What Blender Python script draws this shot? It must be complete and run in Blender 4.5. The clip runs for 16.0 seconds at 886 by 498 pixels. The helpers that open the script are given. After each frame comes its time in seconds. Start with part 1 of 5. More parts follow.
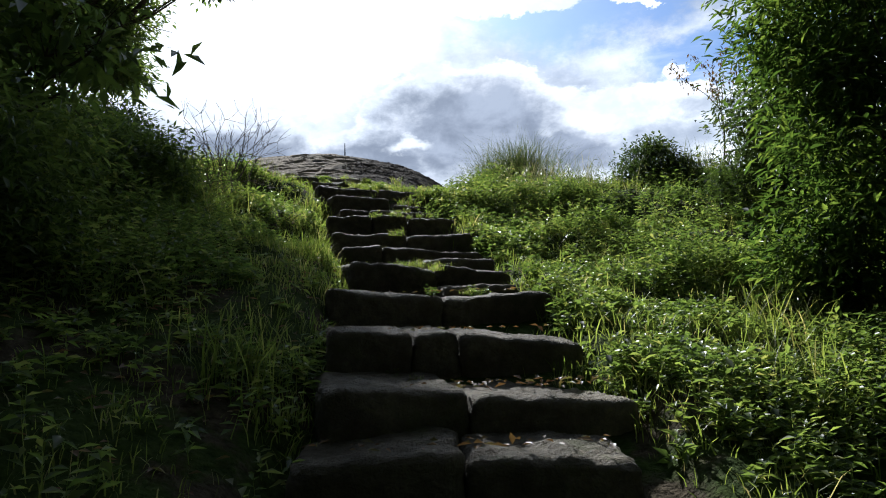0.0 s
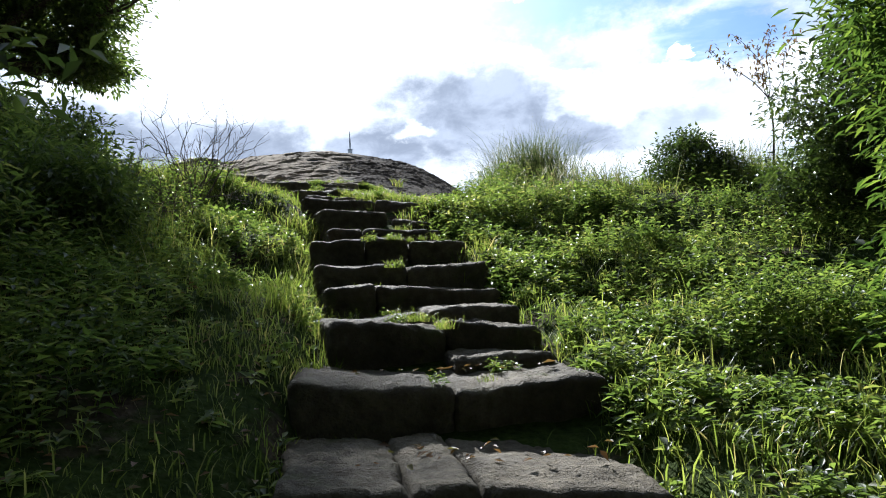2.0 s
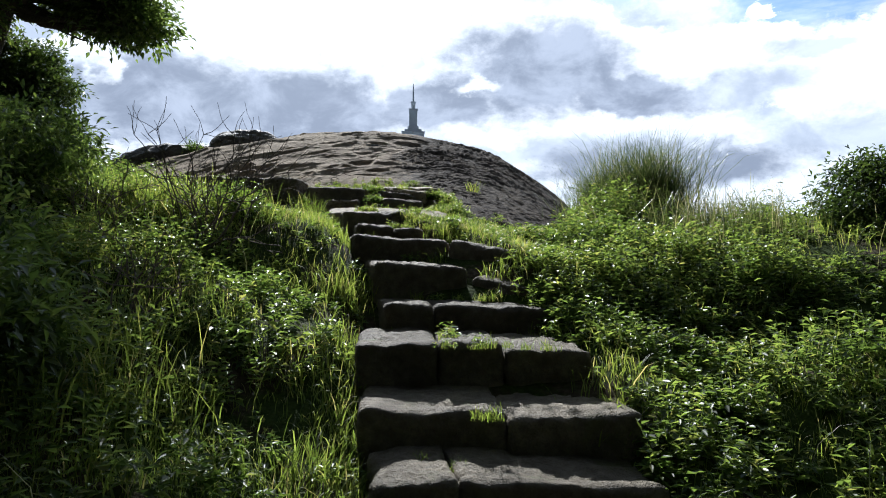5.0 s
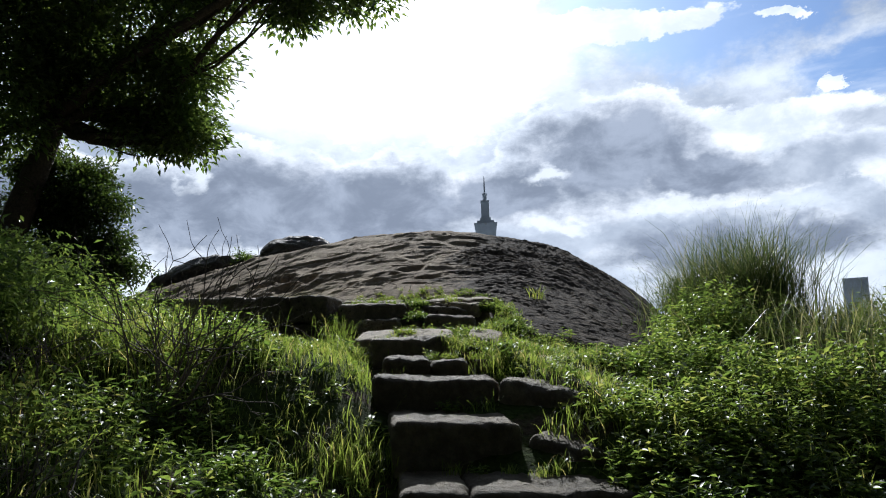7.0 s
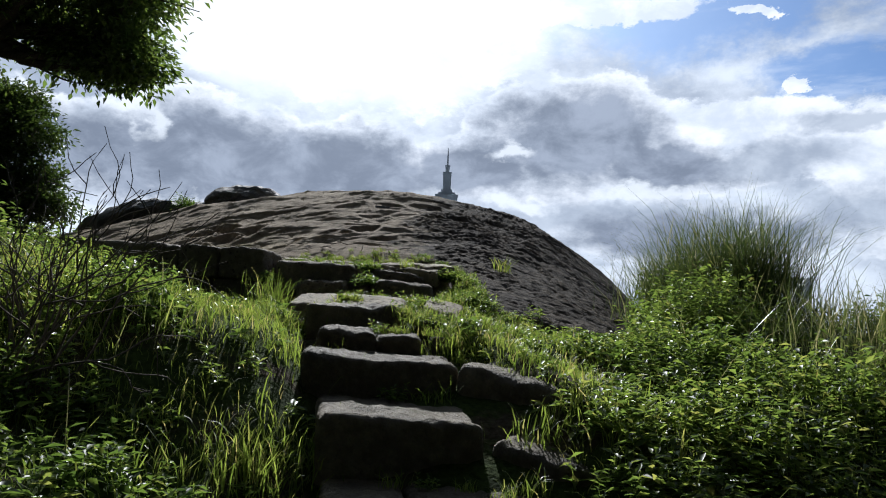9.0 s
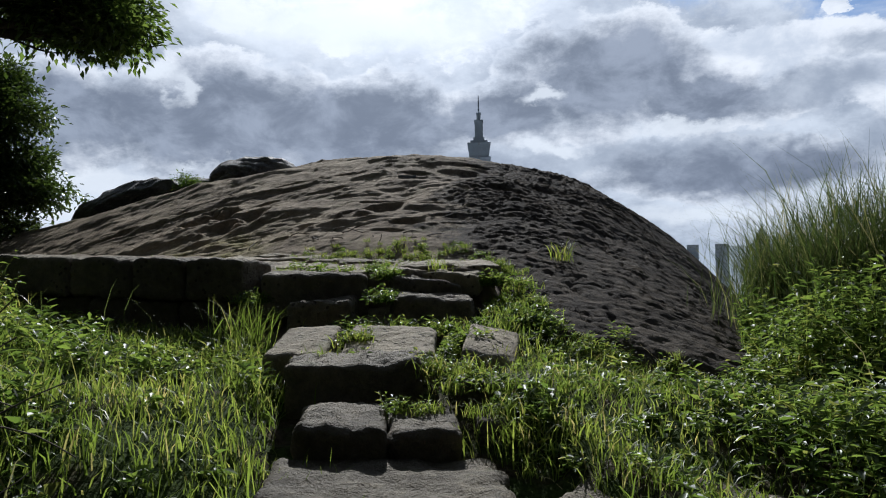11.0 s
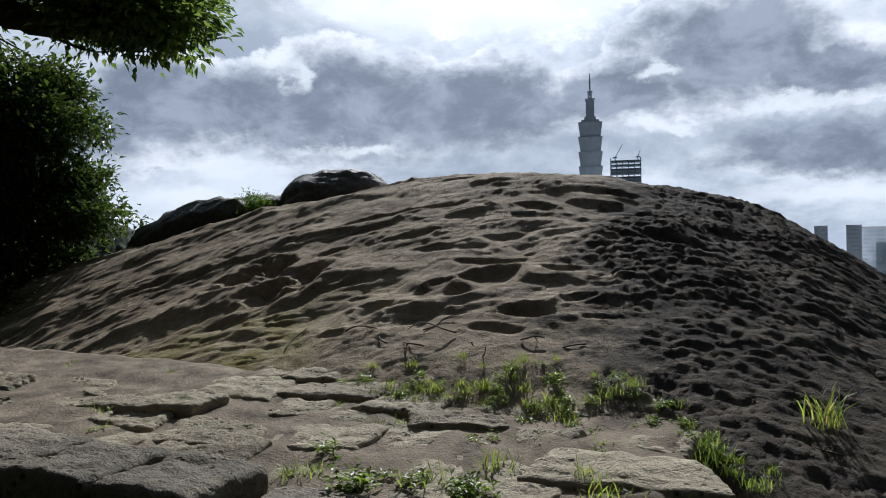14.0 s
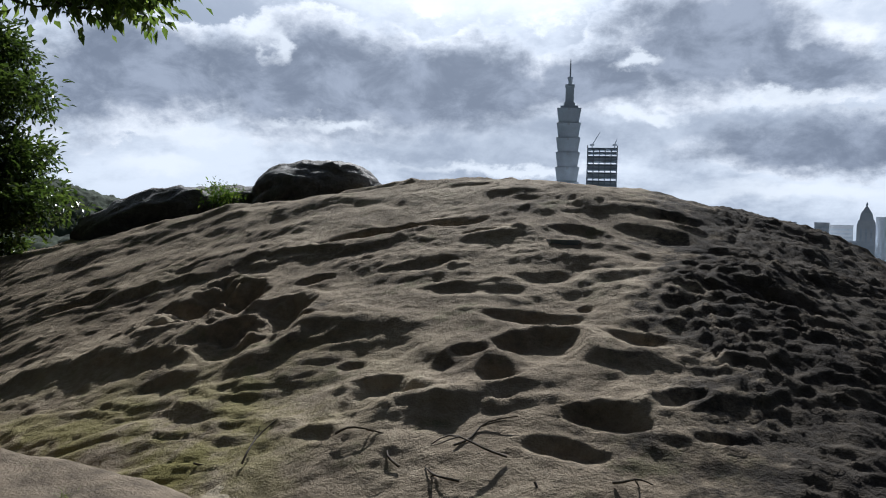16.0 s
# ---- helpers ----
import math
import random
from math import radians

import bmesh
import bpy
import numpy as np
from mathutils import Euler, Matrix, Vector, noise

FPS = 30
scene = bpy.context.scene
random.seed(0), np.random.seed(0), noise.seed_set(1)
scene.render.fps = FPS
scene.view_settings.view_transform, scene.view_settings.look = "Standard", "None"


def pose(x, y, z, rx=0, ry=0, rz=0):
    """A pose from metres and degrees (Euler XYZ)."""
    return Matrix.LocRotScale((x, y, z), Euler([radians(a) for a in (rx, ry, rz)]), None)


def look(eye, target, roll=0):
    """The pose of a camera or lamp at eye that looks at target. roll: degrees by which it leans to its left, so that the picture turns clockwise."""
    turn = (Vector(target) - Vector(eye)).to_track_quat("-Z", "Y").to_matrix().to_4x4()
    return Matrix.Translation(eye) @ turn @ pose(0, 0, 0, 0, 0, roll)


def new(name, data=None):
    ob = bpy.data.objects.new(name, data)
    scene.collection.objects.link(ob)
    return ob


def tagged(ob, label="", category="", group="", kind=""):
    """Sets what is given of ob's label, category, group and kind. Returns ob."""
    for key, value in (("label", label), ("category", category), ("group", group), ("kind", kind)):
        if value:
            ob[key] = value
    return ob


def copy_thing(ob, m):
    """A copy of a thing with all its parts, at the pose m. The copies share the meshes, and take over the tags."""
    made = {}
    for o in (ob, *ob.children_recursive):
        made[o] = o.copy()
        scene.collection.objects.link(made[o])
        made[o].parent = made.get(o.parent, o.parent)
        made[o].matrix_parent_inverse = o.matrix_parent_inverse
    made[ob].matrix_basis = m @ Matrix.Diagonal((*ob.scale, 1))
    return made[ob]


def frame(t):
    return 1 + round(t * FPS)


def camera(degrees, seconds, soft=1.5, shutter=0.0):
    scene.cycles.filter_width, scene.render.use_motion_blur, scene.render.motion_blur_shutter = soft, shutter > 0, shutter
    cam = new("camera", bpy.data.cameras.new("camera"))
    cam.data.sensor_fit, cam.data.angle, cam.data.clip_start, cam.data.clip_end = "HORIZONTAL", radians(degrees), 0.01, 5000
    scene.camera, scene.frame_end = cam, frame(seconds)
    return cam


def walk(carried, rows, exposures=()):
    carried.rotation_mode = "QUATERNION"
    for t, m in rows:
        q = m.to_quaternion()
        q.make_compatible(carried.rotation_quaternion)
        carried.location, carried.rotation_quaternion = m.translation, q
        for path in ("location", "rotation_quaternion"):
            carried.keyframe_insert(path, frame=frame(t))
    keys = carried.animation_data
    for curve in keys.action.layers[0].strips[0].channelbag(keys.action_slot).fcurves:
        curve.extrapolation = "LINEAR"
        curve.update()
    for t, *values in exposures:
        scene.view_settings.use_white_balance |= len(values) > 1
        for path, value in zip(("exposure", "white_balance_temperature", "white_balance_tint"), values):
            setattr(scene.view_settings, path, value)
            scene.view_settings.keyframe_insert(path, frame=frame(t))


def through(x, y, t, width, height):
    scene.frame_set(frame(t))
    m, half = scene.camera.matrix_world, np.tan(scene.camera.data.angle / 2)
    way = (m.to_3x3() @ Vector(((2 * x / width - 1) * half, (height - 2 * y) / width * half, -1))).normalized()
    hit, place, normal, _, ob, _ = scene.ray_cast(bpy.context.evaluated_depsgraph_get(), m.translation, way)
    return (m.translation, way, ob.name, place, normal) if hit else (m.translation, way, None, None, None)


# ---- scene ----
cam = camera(60.0, 16.0, 1.05)
PATH = [
    (0, (1.651, -0.78, 1.731), (1.598, 1.21, 1.923), -1.5),
    (0.5, (1.787, -0.352, 1.939), (1.586, 1.638, 1.96), -0.8),
    (1, (1.736, 0.034, 1.976), (1.534, 2.021, 2.084), 0.1),
    (1.5, (1.582, 0.322, 2.187), (1.596, 2.321, 2.121), 1.2),
    (2, (1.613, 0.745, 2.284), (1.54, 2.737, 2.442), -2.6),
    (2.5, (1.572, 1.132, 2.329), (1.414, 3.119, 2.483), -3.4),
    (3, (1.461, 1.426, 2.578), (1.357, 3.423, 2.561), 0.9),
    (3.5, (1.579, 1.962, 2.749), (1.649, 3.961, 2.73), -0.5),
    (4, (1.427, 2.366, 2.846), (1.201, 4.353, 2.86), 1.2),
    (4.2, (1.347, 2.525, 3.014), (1.139, 4.514, 3.077), 0.3),
    (6.3, (1.111, 4.391, 3.668), (0.771, 6.361, 3.683), -1.7),
    (6.5, (1.119, 4.552, 3.721), (0.773, 6.518, 3.85), -3.1),
    (7, (1.217, 4.859, 3.867), (0.804, 6.795, 4.15), -1.8),
    (7.5, (1.202, 5.019, 3.84), (0.781, 6.964, 4.038), -0.6),
    (8, (1.095, 5.342, 3.868), (0.763, 7.311, 3.971), 0.0),
    (8.5, (1.038, 5.545, 3.88), (0.867, 7.528, 4.078), -0.2),
    (9, (0.991, 5.932, 3.912), (0.685, 7.898, 4.118), 2.4),
    (9.2, (0.972, 6.135, 4.006), (0.6, 8.094, 4.153), 0.9),
    (11.3, (0.463, 8.261, 4.596), (0.065, 10.221, 4.652), -0.9),
    (11.5, (0.357, 8.523, 4.693), (-0.012, 10.488, 4.728), -0.5),
    (12, (0.368, 8.999, 4.736), (0.154, 10.988, 4.713), 0.5),
    (12.5, (0.334, 9.368, 4.938), (-0.035, 11.333, 4.885), 0.8),
    (13, (0.097, 9.946, 5.124), (-0.311, 11.904, 5.084), -0.8),
    (13.5, (0.008, 10.458, 5.206), (-0.362, 12.423, 5.217), -1.8),
    (14, (-0.154, 10.806, 5.406), (-0.829, 12.689, 5.436), -0.6),
    (14.5, (-0.357, 11.205, 5.519), (-0.975, 13.107, 5.533), 1.4),
    (15, (-0.531, 11.655, 5.618), (-1.072, 13.58, 5.602), 0.0),
    (15.5, (-0.741, 12.009, 5.753), (-1.414, 13.892, 5.716), 0.4),
    (16, (-1.05, 12.319, 5.847), (-1.658, 14.224, 5.825), 1.9),
]
walk(cam, [(t, look(eye, aim, roll)) for t, eye, aim, roll in PATH], [(0.0, 0.68, 5940.0, 10.0), (1.0, 0.9, 5940.0, 10.0), (2.0, 1.15, 5940.0, 10.0), (3.0, 1.0, 5940.0, 10.0), (4.0, 1.1, 5940.0, 10.0), (6.5, 0.55, 5940.0, 10.0), (9.0, 0.38, 5940.0, 10.0), (11.5, 0.1, 5940.0, 10.0), (12.5, 0.45, 5940.0, 10.0), (13.5, 0.48, 5940.0, 10.0), (14.0, 0.25, 5940.0, 10.0), (16.0, 0.27, 5940.0, 10.0)])


# ---- light and sky ----
SUN_AZ, SUN_EL = radians(-15), radians(31)
SUN_DIR = Vector((math.sin(SUN_AZ) * math.cos(SUN_EL), math.cos(SUN_AZ) * math.cos(SUN_EL), math.sin(SUN_EL)))
sun = new("sun", bpy.data.lights.new("sun", "SUN"))
sun.data.energy = 5.0
sun.data.angle = radians(0.8)
sun.data.color = (1.0, 0.97, 0.92)
sun.matrix_world = look(SUN_DIR * 50, (0, 0, 0))


class Nodes:
    """Small helper round a node tree."""

    def __init__(self, tree):
        self.tree, self.nodes, self.links = tree, tree.nodes, tree.links

    def put(self, socket, value):
        if isinstance(value, bpy.types.NodeSocket):
            self.links.new(value, socket)
        elif value is not None:
            socket.default_value = value

    def math(self, op, a, b=None, c=None, clamp=False):
        n = self.nodes.new("ShaderNodeMath")
        n.operation, n.use_clamp = op, clamp
        for s, v in zip(n.inputs, (a, b, c)):
            self.put(s, v)
        return n.outputs[0]

    def vec(self, op, a, b=None):
        n = self.nodes.new("ShaderNodeVectorMath")
        n.operation = op
        for s, v in zip(n.inputs, (a, b)):
            self.put(s, v)
        return n.outputs["Value"] if op in ("DOT_PRODUCT", "LENGTH") else n.outputs[0]

    def noise(self, vector, scale, detail=5.0, rough=0.55, distort=0.0):
        n = self.nodes.new("ShaderNodeTexNoise")
        self.put(n.inputs["Vector"], vector)
        n.inputs["Scale"].default_value = scale
        n.inputs["Detail"].default_value = detail
        n.inputs["Roughness"].default_value = rough
        n.inputs["Distortion"].default_value = distort
        return n.outputs[0]

    def step(self, value, lo, hi):
        n = self.nodes.new("ShaderNodeMapRange")
        n.interpolation_type = "SMOOTHSTEP"
        self.put(n.inputs[0], value)
        n.inputs[1].default_value, n.inputs[2].default_value = lo, hi
        return n.outputs[0]

    def mix(self, f, a, b, mode="MIX"):
        n = self.nodes.new("ShaderNodeMix")
        n.data_type, n.blend_type = "RGBA", mode
        self.put(n.inputs[0], f)
        self.put(n.inputs[6], (*a, 1) if isinstance(a, tuple) else a)
        self.put(n.inputs[7], (*b, 1) if isinstance(b, tuple) else b)
        return n.outputs[2]

    def ramp(self, f, stops):
        n = self.nodes.new("ShaderNodeValToRGB")
        while len(n.color_ramp.elements) < len(stops):
            n.color_ramp.elements.new(0.5)
        for e, (p, c) in zip(n.color_ramp.elements, stops):
            e.position, e.color = p, (*c, 1)
        self.put(n.inputs[0], f)
        return n.outputs[0]


# clouds by bearing and height in degrees: centre and half size
GREY_CLOUDS = [(-27, 11.2, 10.5, 4.2), (-17.5, 11.2, 9.5, 3.3), (-39, 11, 7, 3.4), (1.0, 14.4, 7.0, 4.2), (-7, 12.0, 6, 2.8), (7.5, 12.0, 5.5, 2.2), (10, 7.2, 10, 1.9), (-47, 9, 8, 3.5)]
SHADED_CLOUDS = [(14.5, 12.4, 5.5, 1.5), (-14, 7.2, 16, 2.2), (4, 8.6, 12, 1.4), (22, 9, 7, 2), (-35, 19, 5, 2.2), (19, 14.6, 3.5, 0.9)]
WHITE_CLOUDS = [(13, 14.0, 9.5, 3.3), (24, 13, 8, 4), (13.5, 22.4, 1.8, 0.5), (16.8, 17.2, 1.3, 0.6), (2, 23.4, 9, 1.2), (-13, 22, 11, 7), (-27, 21, 8, 4)]
CLOUD_GAPS = [(-31.1, 13.3, 1.1, 1.5), (-32.5, 14.8, 2.0, 1.0), (-4.4, 13.3, 2.2, 0.5), (-2.9, 9.3, 1.7, 0.7), (6.4, 10.25, 5.0, 0.6), (-25.9, 8.1, 4.0, 0.5), (-36, 7.2, 4.2, 0.9), (-38, 4.6, 4.0, 0.9), (8, 4.3, 9, 0.9), (-12, 5.2, 9, 0.5), (-20, 18.2, 14, 2.2)]
CLEAR_SKY = [(9, 25, 12, 6.5), (19, 18, 6, 2.6), (30, 26, 12, 9)]


def make_world():
    """Broken cumulus against the light: thin cloud is white, thick cloud is grey, clear sky is blue."""
    w = bpy.data.worlds.new("sky")
    scene.world = w
    w.use_nodes = True
    k = Nodes(w.node_tree)
    sky = k.nodes.new("ShaderNodeTexSky")
    sky.sky_type, sky.sun_disc = "NISHITA", False
    sky.sun_elevation, sky.sun_rotation = SUN_EL, SUN_AZ
    blue = k.vec("MULTIPLY", sky.outputs[0], (0.05, 0.07, 0.098))
    way = k.nodes.new("ShaderNodeTexCoord").outputs["Generated"]
    xyz = k.nodes.new("ShaderNodeSeparateXYZ")
    k.links.new(way, xyz.inputs[0])
    up = xyz.outputs[2]
    az = k.math("MULTIPLY", k.math("ARCTAN2", xyz.outputs[0], xyz.outputs[1]), 57.2958)
    el = k.math("MULTIPLY", k.math("ARCSINE", up), 57.2958)
    flat = k.vec("MULTIPLY", way, (1.0, 1.0, 1.6))
    billow = k.noise(k.vec("ADD", flat, (3.1, 0.4, 7.4)), 9.0, 8.0, 0.62)
    drift = k.noise(k.vec("ADD", flat, (1.7, 5.2, 2.2)), 11.0, 7.0, 0.6)
    fine = k.noise(k.vec("ADD", flat, (4.4, 0.2, 9.1)), 24.0, 7.0, 0.65)
    az = k.math("ADD", az, k.math("MULTIPLY", k.math("SUBTRACT", drift, 0.5), 9.0))
    el = k.math("ADD", el, k.math("MULTIPLY", k.math("SUBTRACT", billow, 0.5), 5.0))

    def bank(lobes):
        best = None
        for cx, cy, rx, ry in lobes:
            u = k.math("DIVIDE", k.math("SUBTRACT", az, cx), rx)
            v = k.math("DIVIDE", k.math("SUBTRACT", el, cy), ry)
            d = k.math("SUBTRACT", 1.0, k.math("SQRT", k.math("ADD", k.math("MULTIPLY", u, u), k.math("MULTIPLY", v, v))))
            best = d if best is None else k.math("MAXIMUM", best, d)
        return k.math("ADD", best, k.math("MULTIPLY", k.math("SUBTRACT", fine, 0.5), 0.7))

    grey, shaded, white, gaps, clear = (bank(b) for b in (GREY_CLOUDS, SHADED_CLOUDS, WHITE_CLOUDS, CLOUD_GAPS, CLEAR_SKY))
    # the sky at large: broken cloud, thicker towards the horizon
    big = k.noise(k.vec("ADD", k.vec("MULTIPLY", way, (1.0, 1.0, 2.3)), (3.1, 0.4, 7.45)), 2.6, 9.0, 0.58, 0.3)
    far = k.math("ADD", k.math("MULTIPLY", big, 0.8), k.math("MULTIPLY", fine, 0.2))
    pale = k.mix(k.step(far, 0.38, 0.58), (0.9, 0.96, 1.04), (0.42, 0.48, 0.58))
    col = k.mix(k.step(k.math("ADD", far, k.math("MULTIPLY", k.step(el, 34.0, 16.0), 0.14)), 0.42, 0.5), blue, pale)
    col = k.mix(k.math("MULTIPLY", k.step(clear, -0.1, 0.4), 0.9), col, blue)
    veil = k.math("MULTIPLY", k.step(k.noise(k.vec("MULTIPLY", way, (1.0, 1.0, 5.0)), 5.0, 7.0, 0.6), 0.45, 0.7), 0.5)
    col = k.mix(k.math("MULTIPLY", veil, k.step(clear, -0.1, 0.4)), col, (0.9, 0.96, 1.04))
    lump = k.step(k.noise(k.vec("ADD", flat, (6.3, 1.1, 0.7)), 13.0, 8.0, 0.62, 0.3), 0.36, 0.66)
    rim = k.math("MAXIMUM", white, k.math("ADD", grey, 0.22))
    col = k.mix(k.step(rim, 0.0, 0.16), col, k.mix(lump, (0.78, 0.84, 0.93), (1.12, 1.14, 1.17)))
    col = k.mix(k.math("MULTIPLY", k.step(shaded, -0.25, 0.6), 0.85), col, k.mix(lump, (0.38, 0.435, 0.53), (0.58, 0.64, 0.73)))
    thick = k.step(grey, -0.22, 0.42)
    col = k.mix(thick, col, k.mix(lump, (0.25, 0.29, 0.365), (0.44, 0.49, 0.585)))
    col = k.mix(k.math("MULTIPLY", k.step(gaps, -0.2, 0.7), 0.8), col, (1.02, 1.06, 1.1))
    haze = k.step(up, 0.055, 0.0)
    col = k.mix(k.math("MULTIPLY", haze, 0.75), col, (0.52, 0.6, 0.71))
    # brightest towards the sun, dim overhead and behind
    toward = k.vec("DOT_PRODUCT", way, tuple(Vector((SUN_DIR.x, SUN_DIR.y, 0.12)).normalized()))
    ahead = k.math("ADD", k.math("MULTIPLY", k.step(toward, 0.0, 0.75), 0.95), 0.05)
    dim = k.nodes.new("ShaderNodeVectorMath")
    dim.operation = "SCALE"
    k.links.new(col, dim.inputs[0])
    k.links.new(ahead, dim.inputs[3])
    near = k.math("MAXIMUM", k.vec("DOT_PRODUCT", way, tuple(SUN_DIR)), 0.0)
    glow = k.math("ADD", k.math("MULTIPLY", k.math("POWER", near, 110.0), 1.1), k.math("MULTIPLY", k.math("POWER", near, 18.0), 0.3))
    lit = k.nodes.new("ShaderNodeVectorMath")
    lit.operation = "SCALE"
    lit.inputs[0].default_value = (1.0, 0.99, 0.97)
    k.links.new(k.math("MULTIPLY", glow, k.math("SUBTRACT", 1.1, k.math("MULTIPLY", thick, 0.8))), lit.inputs[3])
    back = k.nodes["Background"]
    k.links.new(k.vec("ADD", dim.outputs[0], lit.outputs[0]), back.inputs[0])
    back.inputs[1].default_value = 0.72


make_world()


# ---- noise on arrays ----
def make_noise(seed):
    rng = np.random.RandomState(seed)
    perm = np.concatenate([rng.permutation(256)] * 3)
    grad = rng.normal(size=(256, 3))
    grad /= np.linalg.norm(grad, axis=1)[:, None]

    def f(p):
        p = np.asarray(p, float)
        i = np.floor(p).astype(int)
        r = p - i
        i &= 255
        s = r * r * r * (r * (r * 6 - 15) + 10)
        out = 0.0
        for a in (0, 1):
            for b in (0, 1):
                for c in (0, 1):
                    h = perm[perm[perm[(i[..., 0] + a) & 255] + ((i[..., 1] + b) & 255)] + ((i[..., 2] + c) & 255)]
                    g = grad[h]
                    dot = g[..., 0] * (r[..., 0] - a) + g[..., 1] * (r[..., 1] - b) + g[..., 2] * (r[..., 2] - c)
                    wt = (s[..., 0] if a else 1 - s[..., 0]) * (s[..., 1] if b else 1 - s[..., 1]) * (s[..., 2] if c else 1 - s[..., 2])
                    out = out + dot * wt
        return out * 1.6

    return f


NOISE = make_noise(7)


def fbm(p, octaves=4, gain=0.5):
    total, amp = 0.0, 1.0
    p = np.asarray(p, float)
    for k in range(octaves):
        total = total + amp * NOISE(p * (2.0**k) + 17.3 * k)
        amp *= gain
    return total


def fbm2(x, y, sx, sy, octaves=4, gain=0.5, at=0.0):
    return fbm(np.stack([x * sx, y * sy, np.full_like(x, at)], -1), octaves, gain)


def smooth(v, lo, hi):
    s = np.clip((np.asarray(v, float) - lo) / (hi - lo), 0, 1)
    return s * s * (3 - 2 * s)


# ---- materials ----
def material(name):
    m = bpy.data.materials.new(name)
    m.use_nodes = True
    k = Nodes(m.node_tree)
    k.bsdf = k.nodes["Principled BSDF"]
    k.out = k.nodes["Material Output"]
    geo = k.nodes.new("ShaderNodeNewGeometry")
    k.place, k.island, k.normal = geo.outputs["Position"], geo.outputs["Random Per Island"], geo.outputs["Normal"]
    k.single = k.nodes.new("ShaderNodeObjectInfo").outputs["Random"]
    return m, k


def bump(k, height, strength, distance):
    b = k.nodes.new("ShaderNodeBump")
    b.inputs["Strength"].default_value, b.inputs["Distance"].default_value = strength, distance
    k.put(b.inputs["Height"], height)
    k.links.new(b.outputs[0], k.bsdf.inputs["Normal"])


def rock_material(name, dark, mid, light, moss=0.3, crust=0.0, rough=0.85, gloss=0.12, relief=1.0, chisel=0.0):
    m, k = material(name)
    big = k.noise(k.place, 1.1, 6.0, 0.6, 0.4)
    small = k.noise(k.place, 14.0, 6.0, 0.65)
    grain = k.noise(k.place, 90.0, 3.0, 0.6)
    f = k.math("ADD", k.math("MULTIPLY", big, 0.62), k.math("MULTIPLY", small, 0.38))
    f = k.math("ADD", f, k.math("MULTIPLY", k.math("SUBTRACT", k.single, 0.5), 0.08))
    col = k.ramp(f, [(0.34, dark), (0.5, mid), (0.66, light)])
    col = k.mix(k.math("MULTIPLY", k.step(grain, 0.35, 0.65), 0.35), col, k.mix(0.5, col, dark))
    lichen = k.step(k.noise(k.vec("ADD", k.place, (9.0, 2.0, 4.0)), 2.6, 8.0, 0.7), 0.56, 0.66)
    col = k.mix(k.math("MULTIPLY", lichen, moss), col, (0.10, 0.115, 0.045))
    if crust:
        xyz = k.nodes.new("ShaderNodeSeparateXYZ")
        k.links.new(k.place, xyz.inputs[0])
        # dark crust, thickened to the right to paint in the flank's shade too
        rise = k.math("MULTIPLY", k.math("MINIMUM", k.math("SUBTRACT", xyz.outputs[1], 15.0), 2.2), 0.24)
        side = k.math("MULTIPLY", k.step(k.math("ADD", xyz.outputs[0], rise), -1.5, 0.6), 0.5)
        crust_and_shade = k.step(k.math("ADD", k.noise(k.place, 1.9, 9.0, 0.76), side), 0.58, 0.74)
        crust_and_shade = k.math("MULTIPLY", crust_and_shade, k.math("ADD", 0.84, k.math("MULTIPLY", 0.16, k.step(k.noise(k.vec("ADD", k.place, (5.0, 1.0, 2.0)), 5.0, 7.0, 0.75), 0.4, 0.56))))
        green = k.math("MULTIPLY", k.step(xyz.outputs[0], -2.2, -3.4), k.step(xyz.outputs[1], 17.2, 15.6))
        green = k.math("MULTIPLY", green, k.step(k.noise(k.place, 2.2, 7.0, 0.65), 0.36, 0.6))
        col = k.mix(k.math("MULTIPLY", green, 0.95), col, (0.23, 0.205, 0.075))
        col = k.mix(k.math("MULTIPLY", crust_and_shade, crust), col, (0.042, 0.038, 0.035))
    speck = k.step(k.noise(k.vec("ADD", k.place, (3.0, 7.0, 1.0)), 48.0, 5.0, 0.75), 0.56, 0.66)
    col = k.mix(k.math("MULTIPLY", speck, 0.5), col, k.mix(0.75, col, dark))
    k.put(k.bsdf.inputs["Base Color"], col)
    k.bsdf.inputs["Roughness"].default_value = rough
    k.bsdf.inputs["Specular IOR Level"].default_value = gloss
    pits = k.noise(k.place, 34.0, 4.0, 0.7)
    height = k.math("ADD", k.math("MULTIPLY", small, 0.7), k.math("ADD", k.math("MULTIPLY", pits, 0.45), k.math("MULTIPLY", grain, 0.28)))
    if chisel:
        # small punched marks, filled with dirt
        cell = k.nodes.new("ShaderNodeTexVoronoi")
        cell.inputs["Scale"].default_value = 19.0
        k.links.new(k.place, cell.inputs["Vector"])
        mark = k.math("MULTIPLY", k.step(cell.outputs["Distance"], 0.3, 0.16), k.step(k.noise(k.place, 3.5, 3.0, 0.6), 0.42, 0.56))
        k.put(k.bsdf.inputs["Base Color"], k.mix(k.math("MULTIPLY", mark, chisel), col, (0.03, 0.026, 0.018)))
        height = k.math("SUBTRACT", height, k.math("MULTIPLY", mark, 0.35))
    bump(k, height, relief, 0.05)
    return m


